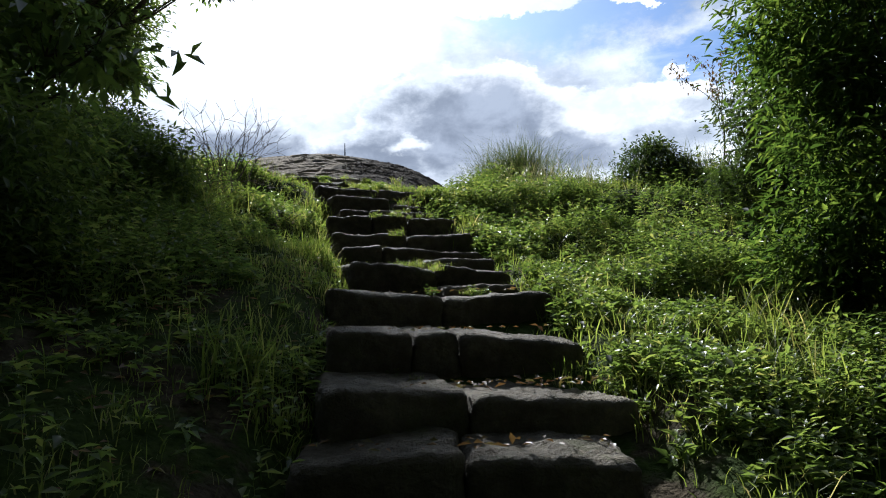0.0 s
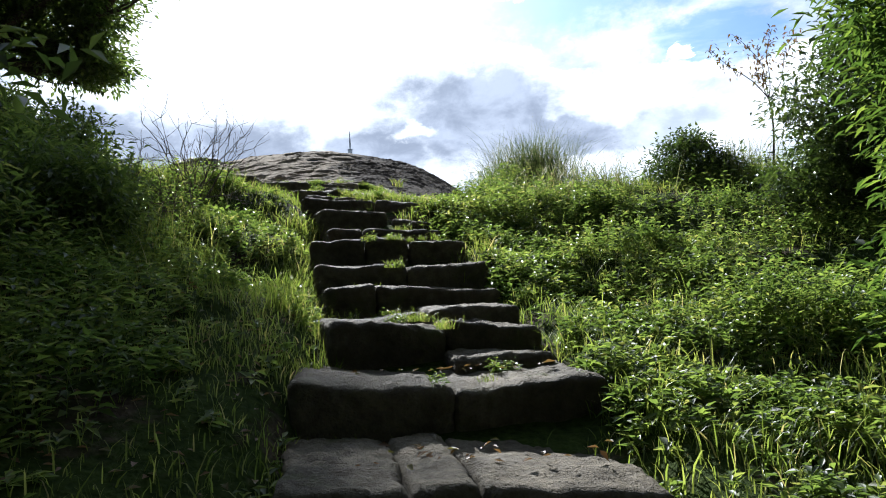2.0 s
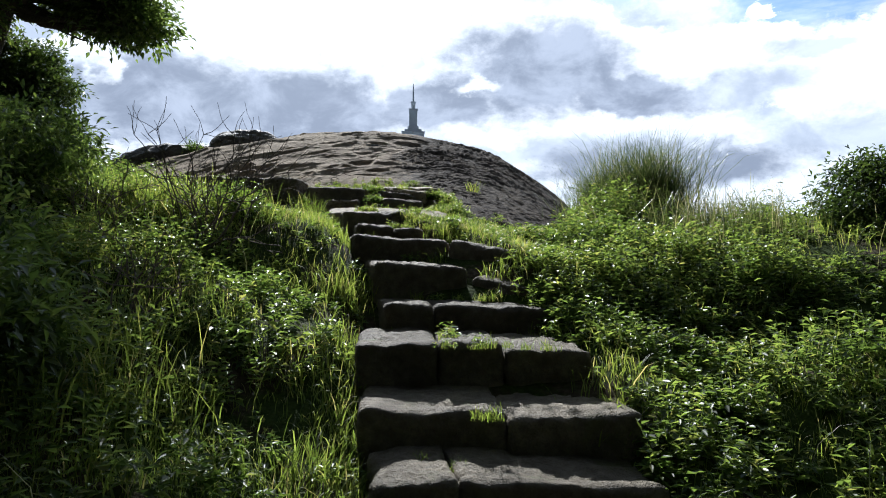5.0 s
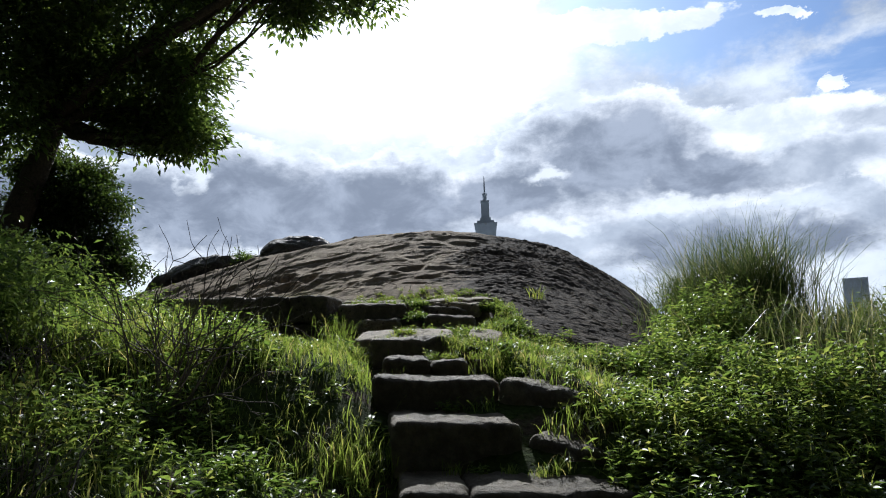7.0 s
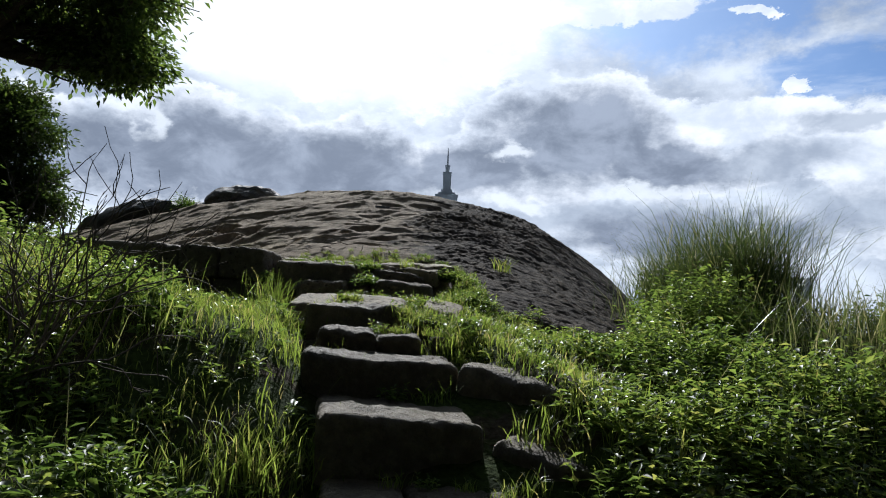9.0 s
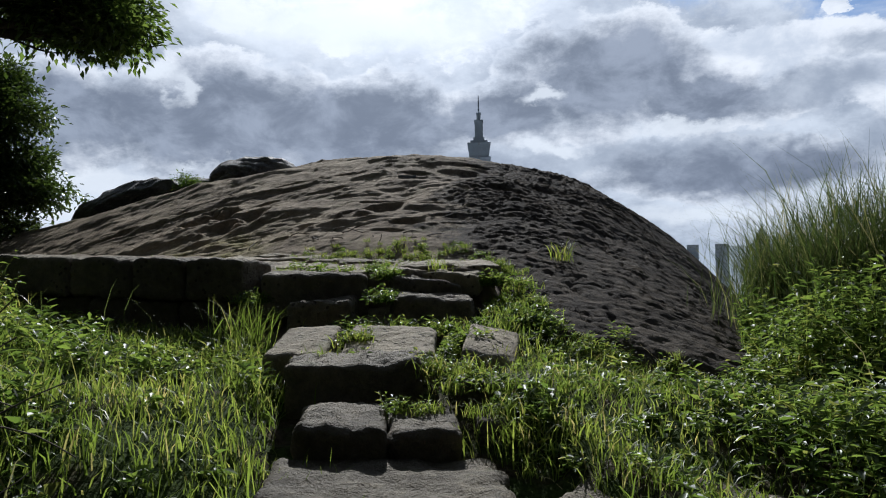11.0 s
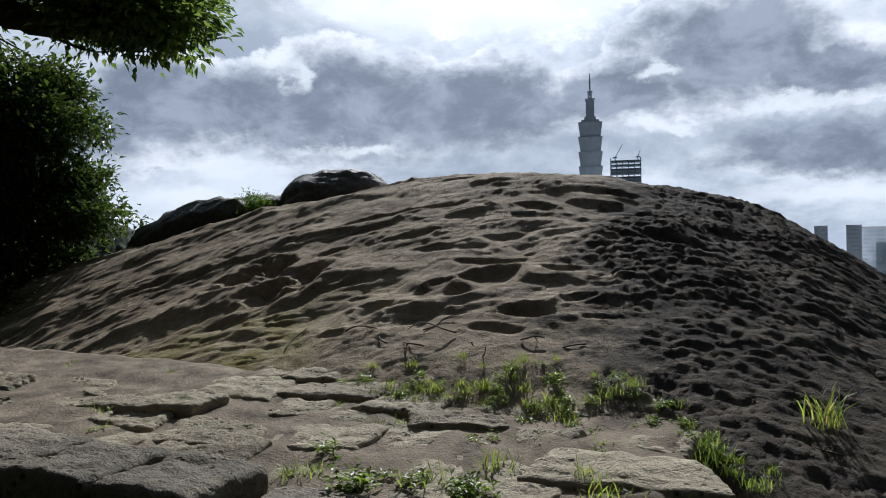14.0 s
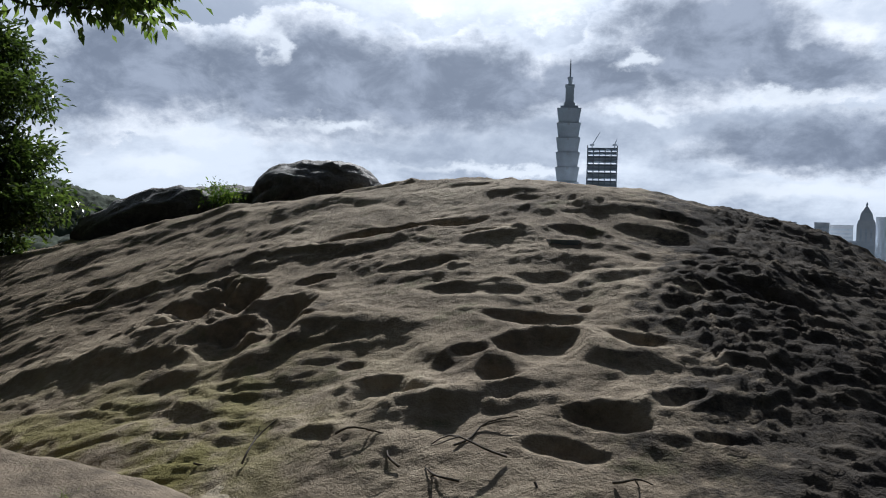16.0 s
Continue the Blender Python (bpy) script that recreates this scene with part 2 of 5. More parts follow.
def leaf_material(name, colours, through=0.4, rough=0.42, gloss=0.3):
    m, k = material(name)
    col = k.ramp(k.island, colours)
    patch = k.noise(k.place, 1.3, 3.0, 0.5)
    col = k.mix(k.step(patch, 0.35, 0.7), k.mix(1.0, col, (0.72, 0.8, 0.75), "MULTIPLY"), col)
    k.put(k.bsdf.inputs["Base Color"], col)
    k.bsdf.inputs["Roughness"].default_value = rough
    k.bsdf.inputs["Specular IOR Level"].default_value = gloss
    t = k.nodes.new("ShaderNodeBsdfTranslucent")
    k.links.new(k.mix(1.0, col, (2.0, 1.9, 1.2), "MULTIPLY"), t.inputs[0])
    s = k.nodes.new("ShaderNodeMixShader")
    s.inputs[0].default_value = through
    k.links.new(k.bsdf.outputs[0], s.inputs[1])
    k.links.new(t.outputs[0], s.inputs[2])
    k.links.new(s.outputs[0], k.out.inputs[0])
    return m


def plain_material(name, colour, rough=0.7, metal=0.0, vary=0.25, scale=3.0):
    m, k = material(name)
    n = k.noise(k.place, scale, 5.0, 0.6)
    low = tuple(c * (1 - vary) for c in colour)
    high = tuple(min(1, c * (1 + vary)) for c in colour)
    k.put(k.bsdf.inputs["Base Color"], k.ramp(n, [(0.3, low), (0.7, high)]))
    k.bsdf.inputs["Roughness"].default_value, k.bsdf.inputs["Metallic"].default_value = rough, metal
    k.bsdf.inputs["Specular IOR Level"].default_value = 0.1
    return m, k


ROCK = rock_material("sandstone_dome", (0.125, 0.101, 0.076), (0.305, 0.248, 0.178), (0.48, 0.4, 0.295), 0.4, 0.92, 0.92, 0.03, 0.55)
STONE = rock_material("step_stone", (0.055, 0.047, 0.034), (0.135, 0.115, 0.083), (0.27, 0.23, 0.165), 0.45, 0.0, 0.8)
SLAB = rock_material("flagstone", (0.15, 0.125, 0.085), (0.3, 0.255, 0.175), (0.42, 0.36, 0.25), 0.45, 0.0, 0.85, 0.12, 0.6, 0.8)
CUT = rock_material("cut_stone", (0.08, 0.07, 0.052), (0.185, 0.16, 0.12), (0.33, 0.285, 0.21), 0.4, 0.0, 0.85, 0.12, 0.8, 0.7)
DARK_ROCK = rock_material("wet_dark_rock", (0.05, 0.046, 0.042), (0.11, 0.1, 0.088), (0.22, 0.2, 0.17), 0.2, 0.0, 0.72, 0.3)
GRASS = leaf_material("grass_blade", [(0.0, (0.07, 0.1, 0.022)), (0.45, (0.15, 0.2, 0.045)), (0.8, (0.21, 0.25, 0.068)), (0.93, (0.25, 0.235, 0.1)), (1.0, (0.33, 0.28, 0.16))], 0.58, 0.45)
WEED = leaf_material("weed_leaf", [(0.0, (0.05, 0.08, 0.024)), (0.5, (0.105, 0.155, 0.04)), (0.85, (0.165, 0.22, 0.056)), (1.0, (0.22, 0.225, 0.08))], 0.58, 0.42)
TREE_LEAF = leaf_material("tree_leaf", [(0.0, (0.05, 0.078, 0.024)), (0.6, (0.09, 0.135, 0.036)), (1.0, (0.14, 0.18, 0.05))], 0.58, 0.3, 0.6)
GLOSSY_LEAF = leaf_material("glossy_leaf", [(0.0, (0.028, 0.048, 0.014)), (0.6, (0.05, 0.08, 0.02)), (1.0, (0.09, 0.125, 0.034))], 0.4, 0.28, 0.7)
WILLOW_LEAF = leaf_material("narrow_tree_leaf", [(0.0, (0.03, 0.055, 0.014)), (0.6, (0.06, 0.105, 0.022)), (1.0, (0.14, 0.19, 0.04))], 0.55, 0.4)
REED = leaf_material("silver_grass", [(0.0, (0.06, 0.085, 0.03)), (0.6, (0.12, 0.14, 0.06)), (1.0, (0.34, 0.31, 0.22))], 0.4, 0.4)
RUSH = leaf_material("rush_blade", [(0.0, (0.04, 0.065, 0.025)), (0.6, (0.075, 0.105, 0.04)), (0.9, (0.12, 0.14, 0.06)), (1.0, (0.28, 0.25, 0.16))], 0.35, 0.45)
DRY = leaf_material("dry_leaf", [(0.0, (0.12, 0.06, 0.03)), (0.6, (0.17, 0.10, 0.05)), (1.0, (0.12, 0.12, 0.04))], 0.35, 0.5)
BARK, _k = plain_material("bark", (0.07, 0.058, 0.045), 0.9, 0.0, 0.4, 22.0)
bump(_k, _k.noise(_k.vec("MULTIPLY", _k.place, (1, 1, 0.3)), 40.0, 5.0, 0.6), 0.8, 0.02)
TWIG, _k = plain_material("dead_twig", (0.13, 0.11, 0.09), 0.85, 0.0, 0.3, 30.0)


def soil_material():
    m, k = material("grassy_soil")
    n = k.noise(k.place, 1.7, 8.0, 0.65)
    fine = k.noise(k.place, 25.0, 5.0, 0.6)
    earth = k.ramp(fine, [(0.3, (0.035, 0.028, 0.018)), (0.7, (0.10, 0.08, 0.052))])
    moss = k.ramp(fine, [(0.3, (0.02, 0.035, 0.008)), (0.7, (0.055, 0.08, 0.018))])
    near = k.mix(k.step(n, 0.5, 0.62), moss, earth)
    # bluish grey mixed in by distance paints haze over the far plain
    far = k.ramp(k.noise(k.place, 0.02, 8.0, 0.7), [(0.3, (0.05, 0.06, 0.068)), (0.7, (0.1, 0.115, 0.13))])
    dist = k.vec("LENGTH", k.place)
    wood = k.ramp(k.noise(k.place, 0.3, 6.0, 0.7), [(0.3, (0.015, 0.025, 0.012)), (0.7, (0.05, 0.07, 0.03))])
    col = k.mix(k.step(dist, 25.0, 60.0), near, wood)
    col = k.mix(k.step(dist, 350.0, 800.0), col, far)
    k.put(k.bsdf.inputs["Base Color"], col)
    k.bsdf.inputs["Roughness"].default_value = 1.0
    k.bsdf.inputs["Specular IOR Level"].default_value = 0.05
    bump(k, fine, 0.8, 0.05)
    return m


SOIL = soil_material()


# ---- mesh helpers ----
def mesh_of(name, verts, faces, mat, even=True):
    """A mesh from arrays; faces is one array (n, 3) or (n, 4), or several of them."""
    me = bpy.data.meshes.new(name)
    if not isinstance(faces, (list, tuple)):
        faces = [faces]
    faces = [np.asarray(f, np.int32) for f in faces if len(f)]
    loops = np.concatenate([f.ravel() for f in faces])
    totals = np.concatenate([np.full(len(f), f.shape[1], np.int32) for f in faces])
    starts = np.concatenate([[0], np.cumsum(totals)[:-1]]).astype(np.int32)
    me.vertices.add(len(verts))
    me.vertices.foreach_set("co", np.asarray(verts, np.float32).ravel())
    me.loops.add(len(loops))
    me.loops.foreach_set("vertex_index", loops)
    me.polygons.add(len(totals))
    me.polygons.foreach_set("loop_start", starts)
    me.polygons.foreach_set("loop_total", totals)
    me.polygons.foreach_set("use_smooth", np.full(len(totals), even, bool))
    me.update(calc_edges=True)
    me.materials.append(mat)
    return me


def part(name, me, parent=None, label=""):
    ob = new(name, me)
    ob.parent = parent
    if label:
        ob["label"] = label
    return ob


def thing(name, label, category, group="", kind="", at=(0, 0, 0)):
    ob = new(name)
    ob.location = at
    ob.empty_display_size = 0.1
    return tagged(ob, label, category, group, kind)


def grid_faces(nx, ny):
    i = np.arange(nx - 1)[:, None] * ny + np.arange(ny - 1)[None, :]
    return np.stack([i, i + ny, i + ny + 1, i + 1], -1).reshape(-1, 4)


def tube(points, radii, sides=6):
    """A tapered tube along points: verts and quads."""
    p = np.asarray(points, float)
    d = np.gradient(p, axis=0)
    d /= np.linalg.norm(d, axis=1)[:, None] + 1e-9
    ref = np.where(np.abs(d[:, 2:3]) > 0.9, [[1.0, 0, 0]], [[0, 0, 1.0]])
    a = np.cross(d, ref)
    a /= np.linalg.norm(a, axis=1)[:, None] + 1e-9
    b = np.cross(d, a)
    ang = np.linspace(0, 2 * np.pi, sides, endpoint=False)
    ring = a[:, None] * np.cos(ang)[None, :, None] + b[:, None] * np.sin(ang)[None, :, None]
    v = (p[:, None] + ring * np.asarray(radii)[:, None, None]).reshape(-1, 3)
    n = len(p)
    i = np.arange(n - 1)[:, None] * sides
    j = np.arange(sides)[None, :]
    f = np.stack([i + j, i + (j + 1) % sides, i + sides + (j + 1) % sides, i + sides + j], -1).reshape(-1, 4)
    return v, f


def joined(pieces):
    vs, fs, n = [], [], 0
    for v, f in pieces:
        vs.append(v)
        fs.append(f + n)
        n += len(v)
    return np.concatenate(vs), np.concatenate(fs)


def blades(base, height, width, lean, rng):
    """Bent tapering blades of grass: verts and triangles."""
    n = len(base)
    turn = rng.uniform(0, 2 * np.pi, n)
    side = np.stack([np.cos(turn), np.sin(turn), np.zeros(n)], -1)
    to = turn + np.pi / 2 + rng.normal(0, 0.5, n)
    out = np.stack([np.cos(to), np.sin(to), np.zeros(n)], -1)
    h, wd, ln = height[:, None], width[:, None], (lean * height)[:, None]
    up = np.array([0, 0, 1.0])
    rows = []
    for s, ww in ((0.0, 0.8), (0.4, 1.0), (0.75, 0.7)):
        c = base + up * h * (s - 0.28 * lean[:, None] * s * s) + out * ln * s**1.9
        rows += [c - side * wd * ww * 0.5, c + side * wd * ww * 0.5]
    rows.append(base + up * h * (1 - 0.42 * lean[:, None]) + out * ln)
    v = np.stack(rows, 1).reshape(-1, 3)
    k = np.array([[0, 1, 3], [0, 3, 2], [2, 3, 5], [2, 5, 4], [4, 5, 6]])
    f = (np.arange(n)[:, None, None] * 7 + k[None]).reshape(-1, 3)
    return v, f


def leaves(base, way, length, width, rng, fold=0.25):
    """Small folded leaves from base along way."""
    n = len(base)
    way = way / (np.linalg.norm(way, axis=1)[:, None] + 1e-9)
    side = np.cross(way, np.array([0, 0, 1.0])) + rng.normal(0, 0.25, (n, 3))
    side -= way * np.sum(side * way, 1)[:, None]
    side /= np.linalg.norm(side, axis=1)[:, None] + 1e-9
    nrm = np.cross(side, way)
    le, wd = length[:, None], width[:, None]
    mid = base + way * le * 0.45
    a = mid + side * wd * 0.5 + nrm * wd * fold
    b = mid - side * wd * 0.5 + nrm * wd * fold
    tip = base + way * le - nrm * le * 0.12
    v = np.stack([base, a, tip, b], 1).reshape(-1, 3)
    k = np.array([[0, 1, 2], [0, 2, 3]])
    return v, (np.arange(n)[:, None, None] * 4 + k[None]).reshape(-1, 3)


# ---- the lie of the land ----
STAIR_Y = [-6, 0, 3, 5.6, 8, 10.1, 11.4, 13, 14.5]
STAIR_X = [2.1, 1.85, 1.65, 1.42, 0.84, 0.28, -0.4, -0.95, -1.1]
STAIR_HALF = [0.75, 0.75, 0.7, 0.68, 0.72, 0.62, 0.5, 0.68, 0.7]
RISE_Y = [-6, -2, 0, 1.5, 2.5, 3.4, 4.5, 5.5, 7, 7.5, 8, 9.1, 9.6, 10.1, 11.4, 13, 14.5]
RISE_Z = [-0.5, 0.15, 0.6, 1.0, 1.3, 1.58, 1.87, 2.12, 2.42, 2.62, 2.88, 3.12, 3.42, 3.64, 4.0, 4.3, 4.4]


def stair_offset(x, y):
    """Metres outside the flight of steps: negative to its left, positive to its right, 0 on it."""
    d = x - np.interp(y, STAIR_Y, STAIR_X)
    h = np.interp(y, STAIR_Y, STAIR_HALF)
    return np.where(d > 0, np.maximum(0, d - h), np.minimum(0, d + h))


def ground(x, y):
    x, y = np.broadcast_arrays(np.asarray(x, float), np.asarray(y, float))
    o = stair_offset(x, y)
    left, right = np.maximum(0, -o), np.maximum(0, o)
    z = np.interp(y, RISE_Y, RISE_Z) - 0.16
    lt = np.minimum(left, 4.5)
    z = z + 0.16 * smooth(left, 0, 0.25) + 0.34 * lt - 0.036 * lt * lt
    z = z - 0.2 * smooth(right, 0.15, 0.9) + 0.12 * smooth(right, 0.0, 0.2)
    z = z + 0.05 * np.maximum(0, right - 3)
    z = z - 0.3 * smooth(right, 0.5, 1.6) * smooth(y, 11.6, 13.0) * (1 - smooth(x, 1.35, 2.1))
    cap = 4.05 + 0.25 * smooth(-o, 0.5, 3) + 0.3 * smooth(y, 12.0, 13.6) * smooth(1.6 - right, 0, 1.0) * (right > 0)
    z = np.where(y > 9, cap - np.log1p(np.exp(np.clip((cap - z) * 8, -30, 30))) / 8, z)
    z = z + (0.07 * fbm2(x, y, 0.9, 0.9, 3, 0.5, 3.3)) * smooth(np.abs(o), 0.05, 0.6)
    top = 14.6 + 8.4 * smooth(-6.5 - x, 0, 3) + 0.9 * smooth(x, 1.3, 2.0)
    ex = np.maximum(0, np.maximum(x - 8.5, -15 - x))
    ey = np.maximum(0, np.maximum(y - top, -7 - y))
    e = np.hypot(ex, ey)
    z = z - 0.3 * np.minimum(e, 40) ** 1.25
    far = smooth(e, 10, 160)
    return z * (1 - far) + far * (-85 + 2 * fbm2(x, y, 0.003, 0.003, 3))


def dome(x, y):
    """The broad back of the rock, without its relief."""
    v = y - 16.0
    east = np.maximum(0, x + 0.3) ** 2
    z = 4.9769 - 0.1651 * x + 0.2735 * v - 0.0571 * x * x + 0.0015 * v * v - 0.0343 * x * v
    z = z - (0.0643 + 0.0051 * v) * east - 0.0366 * np.maximum(0, x - 1.2) ** 2 - 0.1722 * np.maximum(0, y - 19.5) ** 2
    z = z + 0.0304 * np.maximum(0, -3 - x) ** 2 + 0.0295 * np.maximum(0, -6.5 - x) ** 2
    return z


def make_ground():
    def line(lo, hi, step, far):
        mid = np.arange(lo, hi, step)
        grow = step * np.cumsum(1.16 ** np.arange(1, 90))
        grow = grow[grow < far]
        return np.concatenate([lo - grow[::-1], mid, mid[-1] + grow])

    gx, gy = line(-9, 9, 0.11, 4500), line(-4, 16, 0.11, 4500)
    x, y = np.meshgrid(gx, gy, indexing="ij")
    z = ground(x, y) + 0.02 * fbm2(x, y, 6, 6, 2) * (np.hypot(x, y - 8) < 25)
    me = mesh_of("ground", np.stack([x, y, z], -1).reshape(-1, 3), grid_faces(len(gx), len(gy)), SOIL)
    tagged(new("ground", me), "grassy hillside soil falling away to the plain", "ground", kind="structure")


make_ground()


def make_dome():
    gx = np.concatenate([np.arange(-12.5, -6.5, 0.05), np.arange(-6.5, 1.8, 0.0215), np.arange(1.8, 5.0, 0.05)])
    gy = np.concatenate([np.arange(12.5, 18.6, 0.0215), np.arange(18.6, 21, 0.035), np.arange(21, 27, 0.09)])
    x, y = np.meshgrid(gx, gy, indexing="ij")
    z = dome(x, y)
    wx = x + 0.4 * fbm2(x, y, 0.7, 0.8, 3, 0.5, 5.0)
    wy = y + 0.3 * fbm2(x, y, 0.7, 0.9, 3, 0.5, 9.0)
    face = smooth(y, 15.1, 16.1) * (1 - 0.5 * smooth(x, 0.2, 1.2))
    lumps = fbm2(wx, wy, 0.6, 0.9, 3, 0.5, 1.0)
    billow = np.abs(fbm2(wx, wy, 1.0, 1.7, 3, 0.5, 2.0))
    shelf = fbm2(wx, wy, 2.0, 3.4, 4, 0.55, 4.0)
    calm = 0.3 + 0.7 * smooth(y, 14.7, 15.7)
    grain = fbm2(x, y, 8, 11, 4, 0.6, 6.0)
    # the flaking dark crust covers the flank
    edge = np.interp(y, [13, 14, 15, 16, 17.4, 20], [0.2, 0.0, -0.6, -0.8, -1.1, -0.9])
    rough = smooth(x - edge + 0.3 * lumps + 0.3 * shelf, -0.1, 0.25)
    z = z + face * (0.07 * lumps + 0.016 * billow + 0.01 * shelf)
    # worn ledges that step up the face, fading in and out along it
    for pitch, high, at, sx in ((0.75, 0.065, 21.0, 0.5), (0.33, 0.016, 27.0, 1.1)):
        level = (y + 0.45 * fbm2(x, y, sx, sx * 1.5, 4, 0.55, at)) / pitch
        part_of = level - np.floor(level)
        worn = smooth(fbm2(x, y, sx * 1.4, sx * 2.2, 3, 0.5, at + 2.0), -0.1, 0.4)
        z = z + high * worn * face * (1 - 0.55 * rough) * (smooth(part_of, 0.0, 0.3) - part_of)
    flakes = np.abs(fbm2(wx, wy, 3.4, 4.6, 5, 0.62, 8.0))
    chips = fbm2(wx, wy, 9.0, 12.0, 3, 0.6, 13.0)
    chips = np.round(chips * 5) / 5 * 0.6 + 0.4 * chips
    z = z + rough * (0.034 * calm * smooth(lumps, -0.5, 0.5) * (0.3 - flakes) + 0.02 * chips) * (1 - 0.8 * smooth(x - 0.25 * (y - 15), -0.2, 0.7))
    z = z + (0.005 + 0.009 * rough + 0.008 * smooth(lumps, 0.0, 0.6)) * grain + (1 - rough) * 0.009 * fbm2(wx, wy, 3.6, 4.8, 4, 0.62, 8.0)
    z = z - 0.9 * np.maximum(0, 13.0 + 1.5 * smooth(0.35 - x, 0, 0.6) * smooth(x, -0.9, -0.5) + 0.15 * fbm2(x, y, 1.6, 1.6, 2) - y) ** 1.2 - 4.0 * np.maximum(0, 12.75 - y)
    z = z - 0.07 * smooth(15.3 + 0.1 * lumps - y, 0, 0.9) * smooth(-0.1 - x, 0, 0.4) * smooth(x, -6.5, -5.5)
    crack = np.abs(fbm2(wx + 0.5 * y, wy, 1.3, 0.7, 4, 0.6, 33.0))
    z = z - 0.03 * smooth(0.05 - crack, 0.0, 0.05) * smooth(x, -0.2, 0.6) + 0.03 * smooth(x, -0.2, 0.6) * fbm2(wx, wy, 1.2, 1.0, 3, 0.5, 36.0)
    # ripple marks on the lower left of the rock
    rip = smooth(-2.7 - x, 0, 0.8) * smooth(16.9 - y, 0, 0.8) * smooth(y, 15.0, 15.4)
    phase = (wy * 1.0 + 0.25 * wx) * 40 + 6 * lumps + 5 * shelf
    z = z + 0.02 * rip * (0.5 + 0.5 * smooth(shelf, -0.4, 0.3)) * (np.abs(np.sin(phase / 2)) - 0.6)
    bite = fbm2(x, y, 3.0, 3.6, 3, 0.6, 15.0)
    # weathered hollows
    rng = np.random.RandomState(4)
    hollows = [(-4.74, 17.49, 0.21, 0.39, 0.26), (-4.34, 17.5, 0.19, 0.26, 0.26), (-3.74, 16.99, 0.24, 0.24, 0.24), (-4.09, 16.85, 0.28, 0.18, 0.18), (-3.61, 18.62, 0.35, 0.15, 0.15), (-3.07, 18.73, 0.27, 0.13, 0.13), (-2.5, 16.03, 0.3, 0.13, 0.11), (-2.21, 16.38, 0.13, 0.09, 0.09), (-1.97, 16.21, 0.09, 0.07, 0.07), (-2.01, 16.9, 0.29, 0.12, 0.08), (-1.83, 16.52, 0.25, 0.12, 0.12), (-1.33, 15.87, 0.13, 0.11, 0.11), (-1.52, 15.6, 0.14, 0.08, 0.08), (-1.87, 15.99, 0.04, 0.03, 0.03), (-0.62, 17.56, 0.31, 0.15, 0.15), (-1.05, 17.2, 0.09, 0.08, 0.08)]
    hollows += [(-1.04, 16.08, 0.11, 0.07, 0.07), (-0.87, 15.83, 0.12, 0.06, 0.06), (-1.66, 17.12, 0.05, 0.05, 0.05), (-2.88, 16.37, 0.07, 0.06, 0.06), (-6.45, 18.18, 0.29, 0.12, 0.11), (-5.84, 18.1, 0.22, 0.09, 0.09), (-3.8, 17.71, 0.14, 0.07, 0.07), (-2.63, 18.42, 0.19, 0.08, 0.07), (-1.28, 19.1, 0.3, 0.13, 0.08), (-3.12, 19.99, 0.21, 0.09, 0.06), (-1.29, 16.68, 0.16, 0.08, 0.08), (-2.98, 17.75, 0.21, 0.09, 0.06), (-1.86, 18.47, 0.21, 0.09, 0.07), (-2.71, 15.64, 0.17, 0.07, 0.04)]
    for _ in range(12):
        hx, hy = rng.uniform(-8.5, 0.2), rng.uniform(15.4, 20.5)
        r = 0.05 + 0.14 * rng.uniform() ** 2
        hollows.append((hx, hy, 0.8 * r * rng.uniform(1.0, 2.0), r * rng.uniform(0.5, 0.8), r * rng.uniform(0.2, 0.4)))
    for hx, hy, rx, ry, deep in hollows:
        i0, i1 = np.searchsorted(gx, [hx - 2 * rx - 0.1, hx + 2 * rx + 0.1])
        j0, j1 = np.searchsorted(gy, [hy - 2 * ry - 0.1, hy + 2 * ry + 0.1])
        if i1 - i0 < 3 or j1 - j0 < 3:
            continue
        bx, by = (wx - x)[i0:i1, j0:j1], (wy - y)[i0:i1, j0:j1]
        xx = x[i0:i1, j0:j1] - hx + 0.6 * (bx - bx.mean())
        yy = y[i0:i1, j0:j1] - hy + 0.6 * (by - by.mean())
        r = np.sqrt((xx / rx) ** 2 + (yy / ry) ** 2) + 0.3 * shelf[i0:i1, j0:j1] + 0.35 * bite[i0:i1, j0:j1]
        z[i0:i1, j0:j1] -= 0.9 * deep * smooth(-r, -1.4, -0.25) * (0.6 + 0.4 * np.clip(yy / ry, -1, 1))
        z[i0:i1, j0:j1] += 0.1 * deep * np.exp(-((r - 1.35) ** 2) / 0.08)
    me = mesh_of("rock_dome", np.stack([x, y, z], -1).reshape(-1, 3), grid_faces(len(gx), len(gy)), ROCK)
    tagged(new("rock_dome", me), "broad weathered sandstone dome with hollows, dark lichen crust and painted flank shade", "rock")
    return gx, gy, z


DOME_X, DOME_Y, DOME_Z = make_dome()


def dome_top(x, y):
    i = np.clip(np.searchsorted(DOME_X, x), 0, len(DOME_X) - 1)
    j = np.clip(np.searchsorted(DOME_Y, y), 0, len(DOME_Y) - 1)
    return DOME_Z[i, j]


def surface(x, y):
    return np.maximum(ground(x, y), np.where(np.asarray(y) > 12.6, dome_top(x, y), -99))


# ---- stones ----
def unit_block(n):
    bm = bmesh.new()
    bmesh.ops.create_cube(bm, size=2.0)
    bmesh.ops.subdivide_edges(bm, edges=bm.edges[:], cuts=n, use_grid_fill=True)
    bm.verts.index_update()
    v = np.array([p.co[:] for p in bm.verts])
    f = np.array([[p.index for p in q.verts] for q in bm.faces])
    bm.free()
    return v, f


UNIT, UNIT_F = unit_block(21)
